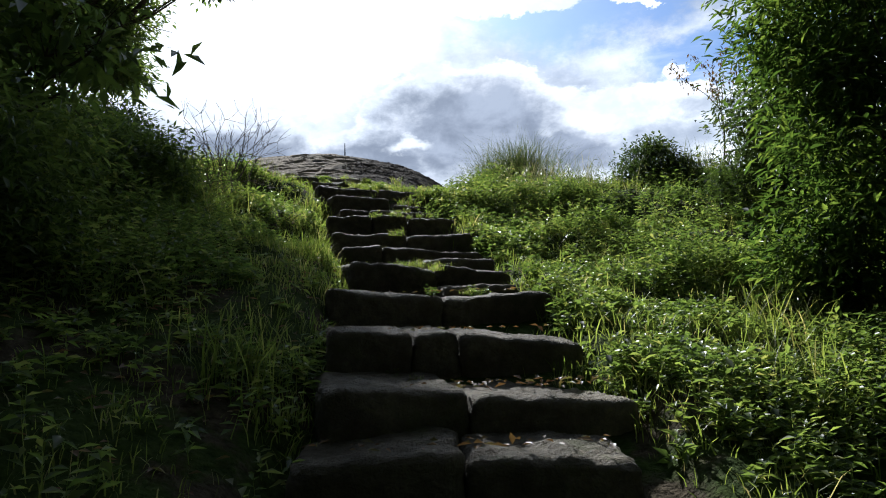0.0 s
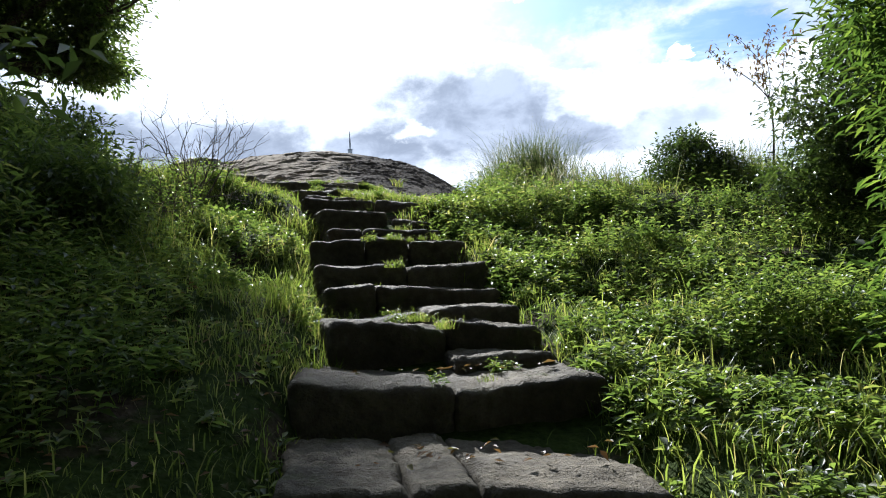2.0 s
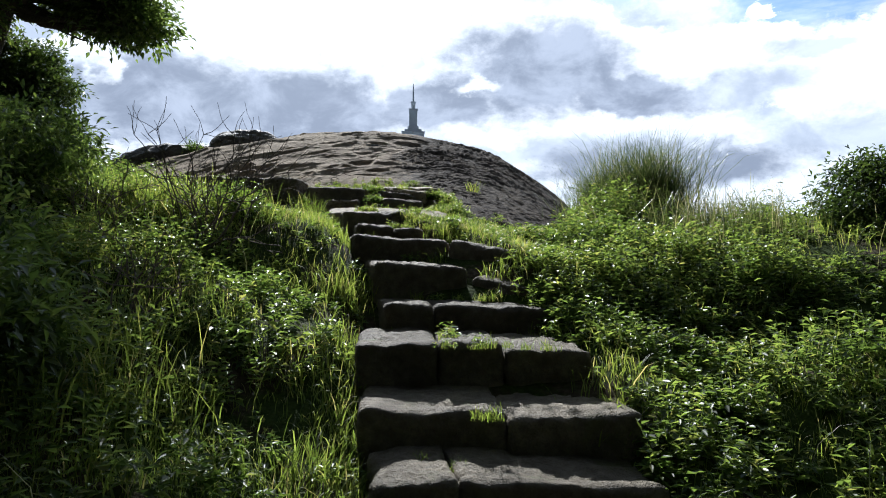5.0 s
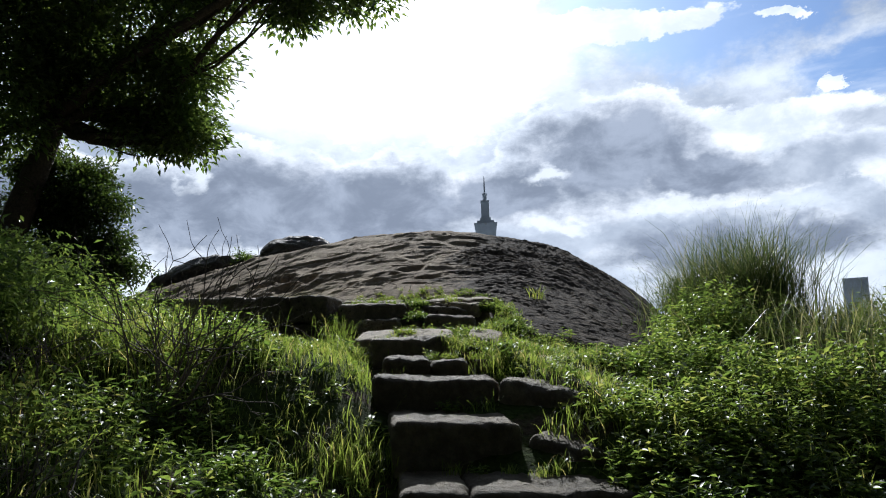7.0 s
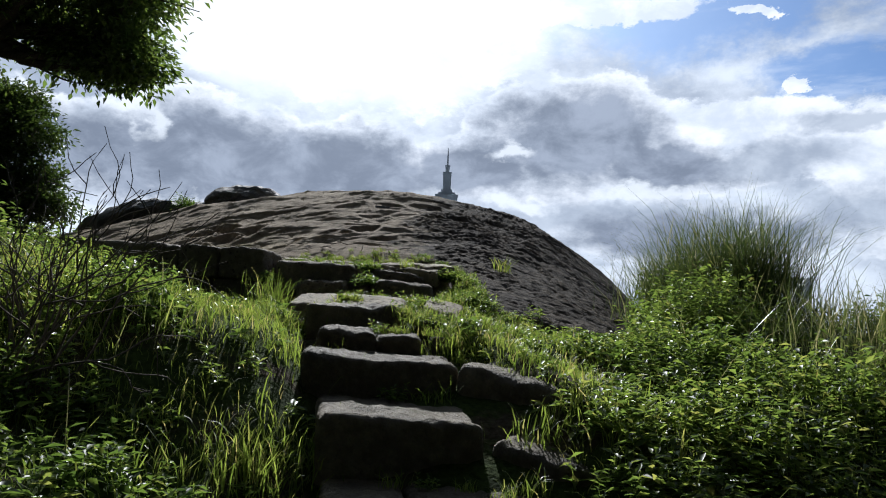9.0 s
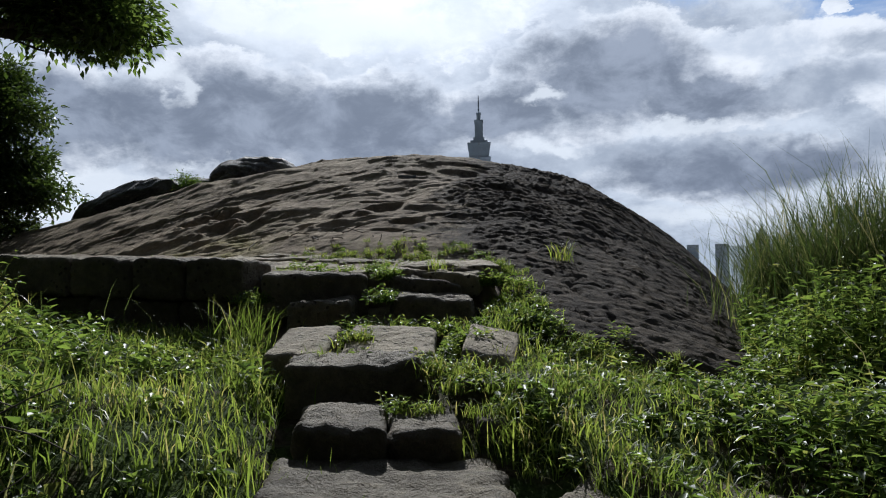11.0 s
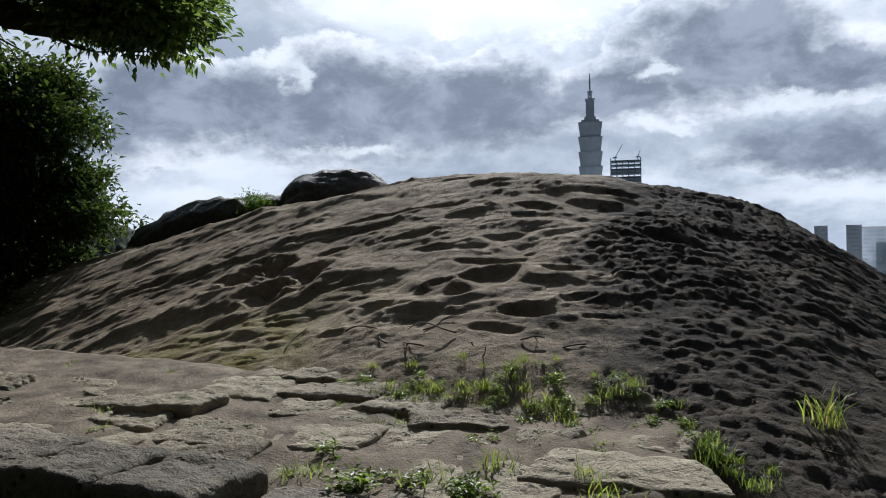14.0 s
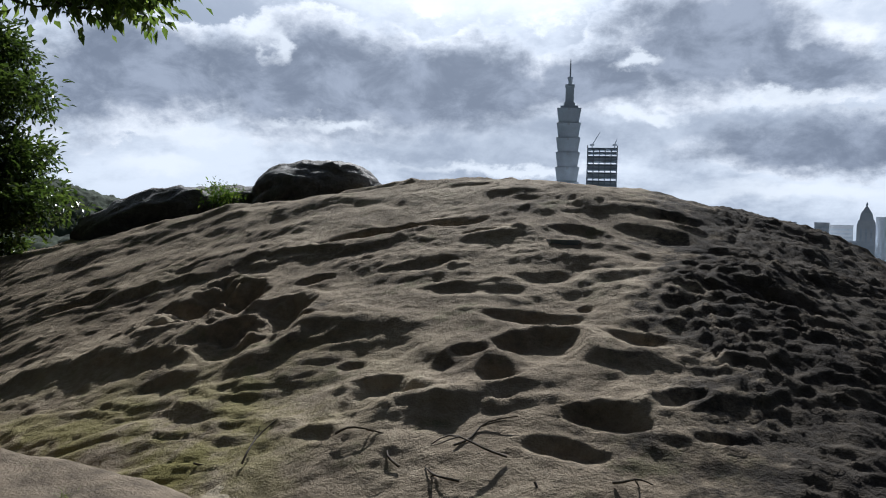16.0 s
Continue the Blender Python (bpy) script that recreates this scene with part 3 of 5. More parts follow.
STONE_SEED = [0]


def stone_mesh(name, corners, thick, mat, edge=0.035, worn=0.008, crown=0.0):
    """A hewn block under a top with corners front left, front right, back right, back left."""
    STONE_SEED[0] += 1
    seed = STONE_SEED[0] * 3.71
    c = np.asarray(corners, float)
    u, v, w = (UNIT[:, 0] + 1) / 2, (UNIT[:, 1] + 1) / 2, (UNIT[:, 2] + 1) / 2
    size = np.array([np.linalg.norm(c[1] - c[0]), np.linalg.norm(c[3] - c[0]), thick])
    p = np.stack([u, v, w], -1) * size
    r = min(edge, 0.4 * size.min())
    q = np.clip(p, r, size - r)
    d = p - q
    p = q + d / np.maximum(np.linalg.norm(d, axis=1)[:, None], 1e-9) * np.minimum(r, np.linalg.norm(d, axis=1))[:, None]
    u, v, down = p[:, 0] / size[0], p[:, 1] / size[1], size[2] - p[:, 2]
    top = (c[0] * ((1 - u) * (1 - v))[:, None] + c[1] * (u * (1 - v))[:, None] + c[2] * (u * v)[:, None] + c[3] * ((1 - u) * v)[:, None])
    pos = top - np.array([0, 0, 1.0]) * down[:, None]
    out = UNIT / np.linalg.norm(UNIT, axis=1)[:, None]
    pos = pos + out * (worn * fbm(pos * 9 + seed, 4, 0.65) + 1.1 * worn * fbm(pos * 3 + seed, 2))[:, None]
    pos[:, 2] += crown * (1 - (2 * u - 1) ** 2) * (1 - (2 * v - 1) ** 2) + 0.004 * fbm(pos * 14 + seed, 3) + 0.014 * fbm(pos * 2 + seed, 2) - 0.009 * smooth(fbm(pos * 5 + 2 * seed, 3, 0.6), 0.25, 0.7)
    return mesh_of(name, pos, UNIT_F, mat)


def step(left, right, deep, cuts=(), thick=0.34, mat=None, label="dark weathered sandstone step worn along its front edge", edge=0.048, worn=0.015, rise=0.02):
    """One step: its front edge from left to right, cut into blocks at the given fractions."""
    mat = mat or STONE
    le, ri = np.array(left, float), np.array(right, float)
    along = ri - le
    back = np.array([-along[1], along[0], 0.0])
    back /= np.linalg.norm(back)
    ob = thing("stone_step", label, "step", "steps of the hill stair", at=tuple((le + ri) / 2))
    inv = Matrix.Translation(ob.location).inverted()
    stops = [0.0, *cuts, 1.0]
    rng = np.random.RandomState(int(abs(le[1]) * 100))
    for k, (a, b) in enumerate(zip(stops, stops[1:])):
        gap = 0.003 / np.linalg.norm(along)
        p, q = le + along * (a + (gap if k else 0)), le + along * (b - (gap if b < 1 else 0))
        j = rng.normal(0, 0.018, 4)
        off = back * rng.normal(0, 0.015)
        p, q = p + off + (0, 0, j[0]), q + off + (0, 0, j[1])
        me = stone_mesh("stone_block", [p, q, q + back * deep + (0, 0, rise), p + back * deep + (0, 0, rise)], thick, mat, edge, worn)
        part("stone_block", me, ob).matrix_parent_inverse = inv
    return ob


step((0.98, 2.0, 1.25), (2.3, 2.1, 1.22), 0.55, (0.5,), 0.3)
step((1.03, 2.45, 1.47), (2.42, 2.75, 1.36), 0.85, (0.46,), 0.34, label="broad cracked sandstone step with soil and leaves on it")
step((0.92, 3.3, 1.73), (2.32, 3.58, 1.61), 1.0, (0.32, 0.5), 0.36)
step((0.74, 4.3, 1.97), (2.27, 4.62, 1.89), 0.95, (0.5,), 0.36)
step((1.5, 5.12, 2.02), (2.08, 5.25, 2.01), 0.45, (), 0.25, label="thin sandstone slab wedged behind a broader step")
step((0.74, 5.35, 2.22), (2.06, 5.75, 2.15), 0.75, (0.53,), 0.38)
step((1.3, 5.97, 2.29), (1.94, 6.1, 2.26), 0.8, (), 0.28, label="rough sandstone slab half covered in grass")
step((0.62, 5.95, 2.24), (1.25, 6.05, 2.25), 0.7, (), 0.25, label="sunken sandstone slab with grass along its edge")
step((0.48, 6.6, 2.5), (1.84, 6.95, 2.42), 0.65, (0.28,), 0.36)
step((0.27, 7.2, 2.69), (1.78, 7.45, 2.66), 0.75, (0.52,), 0.36)
step((0.1, 7.88, 2.98), (1.56, 8.15, 2.95), 0.95, (0.35, 0.63), 0.38, label="sandstone step of three blocks with weeds in the joints")
step((0.12, 8.75, 3.2), (1.32, 9.1, 3.15), 0.75, (0.3,), 0.36, label="rounded sandstone step with a rough broken top")
step((-0.1, 9.4, 3.51), (0.66, 9.65, 3.46), 0.8, (), 0.38, label="short thick sandstone step pale on its sunlit top")
step((-0.42, 10.1, 3.77), (0.42, 10.38, 3.71), 0.7, (), 0.4)
step((0.67, 9.72, 3.43), (1.16, 9.5, 3.29), 0.6, (), 0.26, label="tilted sandstone slab beside the stair")
step((0.41, 10.36, 3.72), (1.04, 10.12, 3.57), 0.9, (), 0.34, label="tilted sandstone slab beside the stair")
step((0.12, 11.1, 3.86), (0.66, 11.2, 3.77), 0.5, (), 0.25, label="tilted sandstone slab beside the stair")
step((-0.02, 11.55, 3.97), (0.45, 11.7, 3.9), 0.45, (), 0.22, label="tilted sandstone slab beside the stair")
step((-0.55, 10.75, 3.86), (0.1, 10.95, 3.87), 0.5, (0.55,), 0.3, label="narrow sandstone ledge between two steps")
step((-0.82, 11.3, 4.07), (-0.2, 11.53, 4.08), 0.4, (), 0.42, label="thick square-cut sandstone block step")
for fl, fr, dp in (((-1.13, 11.7, 4.06), (-0.8, 11.76, 4.06), 0.66), ((-0.72, 11.8, 4.06), (-0.22, 11.9, 4.06), 0.6), ((-0.1, 11.98, 4.06), (0.2, 12.0, 4.0), 0.62)):
    step(fl, fr, dp, (), 0.24, SLAB, "chiselled pale flagstone landing on the stair", 0.03, 0.006, 0.1)
step((-1.46, 12.82, 4.32), (-1.02, 12.9, 4.32), 0.4, (), 0.3, CUT)
step((-0.74, 12.95, 4.33), (-0.2, 13.06, 4.32), 0.42, (), 0.34, CUT)
step((-1.74, 13.0, 4.49), (-1.0, 13.18, 4.49), 0.42, (), 0.32, CUT)
step((-0.86, 13.28, 4.48), (-0.34, 13.4, 4.46), 0.42, (), 0.34, CUT)


def make_platform():
    """Retaining wall of large blocks, and the flagged ground above it."""
    wall = thing("retaining_wall", "low retaining wall of dark square stone blocks", "wall", kind="structure", at=(-3.2, 13.5, 4.2))
    inv = Matrix.Translation(wall.location).inverted()
    rng = np.random.RandomState(11)
    a, b = np.array([-1.86, 12.98, 4.6]), np.array([-5.4, 13.1, 4.74])
    s = 0.0
    back = np.array([0.03, 1.0, 0])
    while s < 1:
        e = min(1.0, s + rng.uniform(0.12, 0.2))
        p, q = a + (b - a) * (e - 0.001), a + (b - a) * (s + 0.001)
        me = stone_mesh("stone_block", [p, q, q + back * 0.5, p + back * 0.5], 0.3, CUT, 0.04, 0.012)
        part("stone_block", me, wall).matrix_parent_inverse = inv
        s = e
    s = -0.02
    while s < 1:
        e = min(1.0, s + rng.uniform(0.14, 0.22))
        d = np.array([0.02, 0.04, -0.31])
        p, q = a + (b - a) * (e - 0.001) + d, a + (b - a) * (s + 0.001) + d
        me = stone_mesh("stone_block", [p, q, q + back * 0.4, p + back * 0.4], 0.45, STONE, 0.035, 0.012)
        part("stone_block", me, wall).matrix_parent_inverse = inv
        s = e
    floor = thing("flagstone_paving", "uneven sandy flagstone paving with grass in the joints", "paving", kind="structure", at=(-2, 14, 4.5))
    inv = Matrix.Translation(floor.location).inverted()
    y = 13.45
    while y < 15.0:
        dy = rng.uniform(0.3, 0.46)
        x = -3.6 + rng.uniform(0, 0.5) - 1.5 * (y < 14.35)
        while x < -0.25:
            dx = rng.uniform(0.32, 0.72)
            front = 12.98 + 0.034 * max(0.0, -1.86 - x) + (0.5 if x < -1.86 else 0.42)
            if y + 0.1 > front and x + dx < 0.1 - 0.1 * (y - 13.4):
                zt = 4.495 + 0.03 * max(0, -2 - x) + rng.normal(0, 0.014) + 0.1 * (y - 13.4)
                j = rng.normal(0, 0.045, (4, 2))
                g = rng.uniform(0.006, 0.03)
                y0 = y
                y = y + 0.09 * math.sin(3.1 * x + 5 * y0) + rng.normal(0, 0.03)
                c = [(x + g + j[0, 0], y + g + j[0, 1], zt), (x + dx - g + j[1, 0], y + g + j[1, 1], zt + rng.normal(0, 0.012)), (x + dx - g + j[2, 0], y + dy - g + j[2, 1], zt + 0.1 * dy), (x + g, y + dy - g + j[3, 1], zt + 0.1 * dy)]
                part("flagstone", stone_mesh("flagstone", c, 0.16, SLAB, 0.028, 0.012, 0.004), floor).matrix_parent_inverse = inv
                y = y0
            x += dx
        y += dy
    # sandy earth in the joints
    gx, gy = np.arange(-5.6, 0.15, 0.06), np.arange(13.2, 16.2, 0.06)
    x, y = np.meshgrid(gx, gy, indexing="ij")
    low = 13.3 + 0.26 * np.maximum(0, x + 1.86) + 0.034 * np.maximum(0, -1.86 - x)
    z = 4.496 + 0.03 * np.maximum(0, -2 - x) + 0.095 * (y - 13.4) + 0.02 * fbm2(x, y, 4, 4, 3) - 0.4 * smooth(y, 15.0 + 0.25 * smooth(-2.6 - x, 0, 1), 15.7) - 0.5 * smooth(low - y, 0.0, 0.15) - 0.5 * smooth(x, -0.35, 0.1)
    part("sandy_joint", mesh_of("sandy_joint", np.stack([x, y, z], -1).reshape(-1, 3), grid_faces(len(gx), len(gy)), SAND), floor, "pale sandy earth between flagstones").matrix_parent_inverse = inv


SAND, _k = plain_material("sandy_earth", (0.19, 0.152, 0.11), 0.95, 0.0, 0.55, 6.0)
bump(_k, _k.noise(_k.place, 60.0, 4.0, 0.6), 0.6, 0.02)
make_platform()


def boulder(label, at, radii, seed, turn=0.0, mat=None, tilt=0.0):
    bm = bmesh.new()
    bmesh.ops.create_icosphere(bm, subdivisions=5, radius=1.0)
    bm.verts.index_update()
    v = np.array([p.co[:] for p in bm.verts])
    f = np.array([[p.index for p in q.verts] for q in bm.faces])
    bm.free()
    r = 1 + 0.12 * fbm(v * 1.3 + seed, 3) + 0.05 * fbm(v * 4 + seed, 3)
    v = v * r[:, None]
    v[:, 2] = np.sign(v[:, 2]) * np.abs(v[:, 2]) ** 0.85
    v = v * np.array(radii)
    c, s = math.cos(turn), math.sin(turn)
    v = np.stack([v[:, 0] * c - v[:, 1] * s, v[:, 0] * s + v[:, 1] * c, v[:, 2]], -1)
    v += 0.03 * fbm(v * 5 + seed, 3)[:, None]
    ob = new("boulder", mesh_of("boulder", v, f, mat or DARK_ROCK))
    ob.location = at
    ob.rotation_euler = (0, tilt, 0)
    tagged(ob, label, "rock", "boulders behind the dome")


boulder("smooth dark boulder shining wet on its top", (-6.05, 22.2, 6.05), (1.08, 1.0, 0.88), 3.0, 0.1)
boulder("long dark boulder sloping down beside the dome", (-8.3, 21.9, 5.72), (1.6, 1.0, 0.72), 8.0, 0.05, None, radians(-15))


# ---- vegetation on the banks ----
def scatter(n, x0, x1, y0, y1, rng):
    x, y = rng.uniform(x0, x1, n), rng.uniform(y0, y1, n)
    return x, y


def on_bank(x, y, margin=0.0):
    """True where grass grows: off the steps, the paving and the rock."""
    o = stair_offset(x, y)
    off = np.abs(o) > margin
    paved = (y > 12.95 + 0.034 * np.maximum(0, -1.86 - x)) & (y < 15.4) & (x > -6.5) & (x < -0.2)
    rock = np.where(y > 12.6, dome_top(x, y) > ground(x, y) + 0.0, False)
    return off & ~paved & ~rock


def bank_points(n, side, near, rng, y0=-2.5, y1=15.0):
    """Points on one bank, near the steps or farther out."""
    y = rng.uniform(y0, y1, n)
    c = np.interp(y, STAIR_Y, STAIR_X)
    h = np.interp(y, STAIR_Y, STAIR_HALF)
    r = rng.uniform(0.0, 2.4, n) if near else 2.4 + 8.6 * rng.uniform(0, 1, n) ** 1.3
    x = c + side * (h + r - 0.03)
    keep = on_bank(x, y)
    return x[keep], y[keep]


def make_grass(side, label):
    rng = np.random.RandomState(21 + side)
    vs = []
    for near, count in ((True, 66000 if side < 0 else 38000), (False, 30000 if side < 0 else 17000)):
        x, y = bank_points(count, side, near, rng)
        patch = fbm2(x, y, 1.1, 1.1, 3, 0.6, 12.0)
        worn = fbm2(x, y, 0.7, 0.5, 2, 0.5, 31.0) + 0.35 * smooth(1.3 - np.abs(stair_offset(x, y)), 0, 1) * (side < 0)
        keep = rng.uniform(size=len(x)) < np.clip(0.75 + 0.7 * patch - 0.5 * np.maximum(0, worn), 0.12, 1)
        x, y, patch = x[keep], y[keep], patch[keep]
        o = np.abs(stair_offset(x, y))
        tall = 0.07 + 0.08 * smooth(patch, -0.2, 0.6) + (0.05 if side < 0 else 0.03) * smooth(o, 0.7, 2.6)
        tall = tall * rng.uniform(0.5, 1.6, len(x)) + 0.12 * (rng.uniform(size=len(x)) < 0.035)
        tall *= 1 - 0.5 * smooth(y, 9, 12) * (o < 1.8)
        if side < 0:
            keep = rng.uniform(size=len(x)) < 0.35 + 0.65 * smooth(y, 3.5, 6.0)
            x, y, tall = x[keep], y[keep], tall[keep] * (0.6 + 0.4 * smooth(y[keep], 3.5, 6.0))
        z = ground(x, y) - 0.01
        vs.append((np.stack([x, y, z], -1), tall, rng.uniform(0.0025, 0.0075, len(x)) * (1 + tall), rng.uniform(0.15, 0.95, len(x))))
    x, y = bank_points(9000, side, True, rng, 10.6, 15.0)
    vs.append((np.stack([x, y, ground(x, y) - 0.01], -1), rng.uniform(0.05, 0.15, len(x)), rng.uniform(0.0035, 0.008, len(x)), rng.uniform(0.2, 0.95, len(x))))
    base, tall, wide, lean = (np.concatenate(k) for k in zip(*vs))
    v, f = blades(base, tall, wide, lean, rng)
    tagged(new("grass", mesh_of("grass", v, f, GRASS)), label, "grass", kind="stuff")


make_grass(-1, "uneven sunlit grass on the bank beside the steps")
make_grass(1, "bright grass mixed with weeds beside the steps")


def weed_cloud(x, y, z, tall, rng, count=11, size=(0.035, 0.1), slim=0.42):
    """Leafy stems: every stem carries count leaves round it."""
    n = len(x)
    lean = rng.normal(0, 0.22, (n, 2))
    k = np.tile(np.arange(count), n)
    s = np.repeat(np.arange(n), count)
    h = (0.15 + 0.85 * (k + rng.uniform(0, 1, n * count)) / count) * tall[s]
    turn = k * 2.4 + rng.uniform(0, 6.3, n)[s] + rng.normal(0, 0.3, n * count)
    base = np.stack([x[s] + lean[s, 0] * h, y[s] + lean[s, 1] * h, z[s] + h], -1)
    way = np.stack([np.cos(turn), np.sin(turn), rng.normal(0.15, 0.35, n * count)], -1)
    length = rng.uniform(*size, n * count) * (1.15 - 0.4 * (h / tall[s]))
    lv = leaves(base, way, length, length * slim * rng.uniform(0.8, 1.2, n * count), rng)
    foot = np.stack([x, y, z - 0.01], -1)
    tip = np.stack([x + lean[:, 0] * tall, y + lean[:, 1] * tall, z + tall], -1)
    side = np.array([0.0025, 0.0, 0.0])
    sv = np.stack([foot - side, foot + side, tip], 1).reshape(-1, 3)
    sf = np.arange(n * 3).reshape(-1, 3)
    return joined([lv, (sv, sf)])


def make_weeds(side, label):
    rng = np.random.RandomState(41 + side)
    got = []
    for near, count in ((True, 6500 if side < 0 else 12500), (False, 13000 if side < 0 else 17000)):
        x, y = bank_points(count, side, near, rng, -2.5, 14.6)
        patch = fbm2(x, y, 0.8, 0.8, 3, 0.6, 44.0)
        o = np.abs(stair_offset(x, y))
        keep = rng.uniform(size=len(x)) < np.clip(0.25 + 1.1 * patch + 0.45 * smooth(o, 0.1, 1.2), 0.04, 1)
        x, y, patch, o = x[keep], y[keep], patch[keep], o[keep]
        mound = smooth(fbm2(x, y, 0.9, 0.9, 2, 0.5, 71.0), -0.35, 0.5)
        tall = (0.06 + 0.12 * smooth(patch, -0.3, 0.7) + 0.3 * mound * smooth(o, 0.4, 1.8)) * rng.uniform(0.55, 1.35, len(x))
        keep = rng.uniform(size=len(x)) > np.maximum(0.75 * smooth(y, 10.6, 12.0) * (o < 1.6), 0.7 * smooth(3.4 - y, 0, 1.2) * (o < 2.2) * (side < 0))
        x, y, tall, o = x[keep], y[keep], tall[keep], o[keep]
        tall *= 1 - 0.6 * smooth(y, 10.3, 12.2) * (o < 1.9)
        got.append((x, y, tall))
    x, y, tall = (np.concatenate(k) for k in zip(*got))
    v, f = weed_cloud(x, y, ground(x, y), tall, rng)
    tagged(new("undergrowth", mesh_of("undergrowth", v, f, WEED)), label, "weeds", kind="stuff")


make_weeds(-1, "low leafy weeds among grass on the shaded bank")
make_weeds(1, "dense leafy weeds and creepers on the sunny slope")


def make_litter():
    """Seed heads and dry stalks standing above the weeds."""
    rng = np.random.RandomState(77)
    x, y = scatter(1200, -7, 8, -1, 14.5, rng)
    keep = on_bank(x, y, 0.7)
    x, y = x[keep], y[keep]
    z = ground(x, y)
    v, f = blades(np.stack([x, y, z], -1), rng.uniform(0.2, 0.5, len(x)), rng.uniform(0.003, 0.006, len(x)), rng.uniform(0.3, 1.0, len(x)), rng)
    tagged(new("dry_stalks", mesh_of("dry_stalks", v, f, REED)), "thin pale dry grass stalks above the weeds", "grass", kind="stuff")


make_litter()


# ---- trees and shrubs ----
def limb(a, b, r0, r1, rng, bend=0.12, n=8):
    a, b = np.array(a, float), np.array(b, float)
    s = np.linspace(0, 1, n)[:, None]
    ln = np.linalg.norm(b - a)
    off = rng.normal(0, bend * ln, (2, 3))
    p = a + (b - a) * s + off[0] * np.sin(np.pi * s) + 0.4 * off[1] * np.sin(2 * np.pi * s)
    return p, r0 + (r1 - r0) * s[:, 0]


def crown_leaves(blobs, clumps, each, size, slim, rng, spread=0.22, droop=-0.25, density=0.5):
    """Clumps of leaves in the outer part of several ellipsoids, thinned by noise so that gaps stay."""
    vs = []
    for (c, r), share in zip(blobs, clumps):
        d = rng.normal(size=(share * 3, 3))
        d /= np.linalg.norm(d, axis=1)[:, None]
        rad = rng.uniform(0.25, 1.0, len(d)) ** 0.5
        p = np.array(c) + d * rad[:, None] * np.array(r) * (1 + 0.22 * fbm(d * 2.0 + np.array(c), 3))[:, None]
        gap = fbm(p * 0.9 + 5.0, 3)
        p = p[rng.uniform(size=len(p)) < np.clip(density + 1.1 * gap, 0.03, 1)][:share]
        s = np.repeat(np.arange(len(p)), each)
        q = p[s] + rng.normal(0, spread, (len(s), 3)) * np.array([1, 1, 0.6])
        way = q - p[s] + rng.normal(0, 0.12, (len(s), 3)) + np.array([0, 0, droop * spread])
        length = rng.uniform(*size, len(s))
        vs.append(leaves(q, way, length, length * slim * rng.uniform(0.8, 1.2, len(s)), rng))
    return joined(vs)


def tree(name, label, base, fork, blobs, clumps, each, size, slim, mat, seed, r0=0.14, spread=0.22, limbs=3, density=0.5, category="tree"):
    """A tapered trunk to its fork, limbs with branches into every part of the crown, and the leaves."""
    rng = np.random.RandomState(seed)
    ob = thing(name, label, category, at=base)
    inv = Matrix.Translation(ob.location).inverted()
    p, r = limb(base, fork, r0 * 1.25, r0 * 0.75, rng, 0.05, 10)
    p[0, 2] -= 0.25
    part("trunk", mesh_of("trunk", *tube(p, r, 9), BARK), ob).matrix_parent_inverse = inv
    for (c, rad), share in zip(blobs, clumps):
        pieces = []
        for k in range(limbs):
            end = np.array(c) + rng.normal(0, 0.3, 3) * np.array(rad)
            p, r = limb(fork, end, r0 * 0.45, r0 * 0.12, rng, 0.1)
            pieces.append(tube(p, r, 6))
            for _ in range(6):
                i = rng.randint(3, 8)
                d = rng.normal(size=3)
                d /= np.linalg.norm(d)
                q, r2 = limb(p[i], end + d * np.array(rad) * 0.8, r0 * 0.12, r0 * 0.03, rng, 0.1, 6)
                pieces.append(tube(q, r2, 5))
        part("limb", mesh_of("limb", *joined(pieces), BARK), ob).matrix_parent_inverse = inv
    v, f = crown_leaves(blobs, clumps, each, size, slim, rng, spread, density=density)
    part("crown", mesh_of("crown", v, f, mat), ob).matrix_parent_inverse = inv
    return ob


def at_ground(x, y, lift=0.0):
    return (x, y, float(ground(x, y)) + lift)


tree("broadleaf_tree", "large dark broadleaf tree with limbs reaching over the path", at_ground(-12.0, 19.0), (-10.8, 19.5, 9.6),
     [((-9.7, 19.4, 12.1), (3.3, 2.8, 2.7)), ((-4.7, 19.8, 12.3), (1.8, 1.6, 1.05)), ((-12.2, 18.5, 10.9), (3.0, 3.0, 3.0)), ((-8.75, 20.2, 10.05), (1.5, 1.4, 1.25)), ((-7.3, 20.0, 14.5), (4.2, 3.0, 1.9)), ((-8.0, 20.0, 9.0), (0.8, 0.7, 0.4))],
     [950, 330, 850, 340, 880, 80], 24, (0.12, 0.22), 0.46, TREE_LEAF, 5, 0.3, 0.23, 4, 0.45)
tree("broadleaf_tree", "small dense broadleaf tree with glossy layered foliage", at_ground(-11.2, 20.8), (-11.0, 20.8, 6.2),
     [((-11.4, 20.7, 8.5), (1.1, 1.3, 0.5)), ((-10.95, 20.5, 7.7), (1.25, 1.3, 0.5)), ((-10.7, 20.5, 6.95), (1.0, 1.2, 0.42)), ((-10.5, 20.6, 6.2), (1.15, 1.2, 0.42)), ((-10.9, 20.4, 5.4), (1.0, 1.2, 0.5)), ((-12.3, 20.6, 6.6), (1.4, 1.4, 1.7))],
     [330, 360, 260, 300, 260, 600], 20, (0.08, 0.15), 0.5, GLOSSY_LEAF, 6, 0.13, 0.12, 3, 0.45)
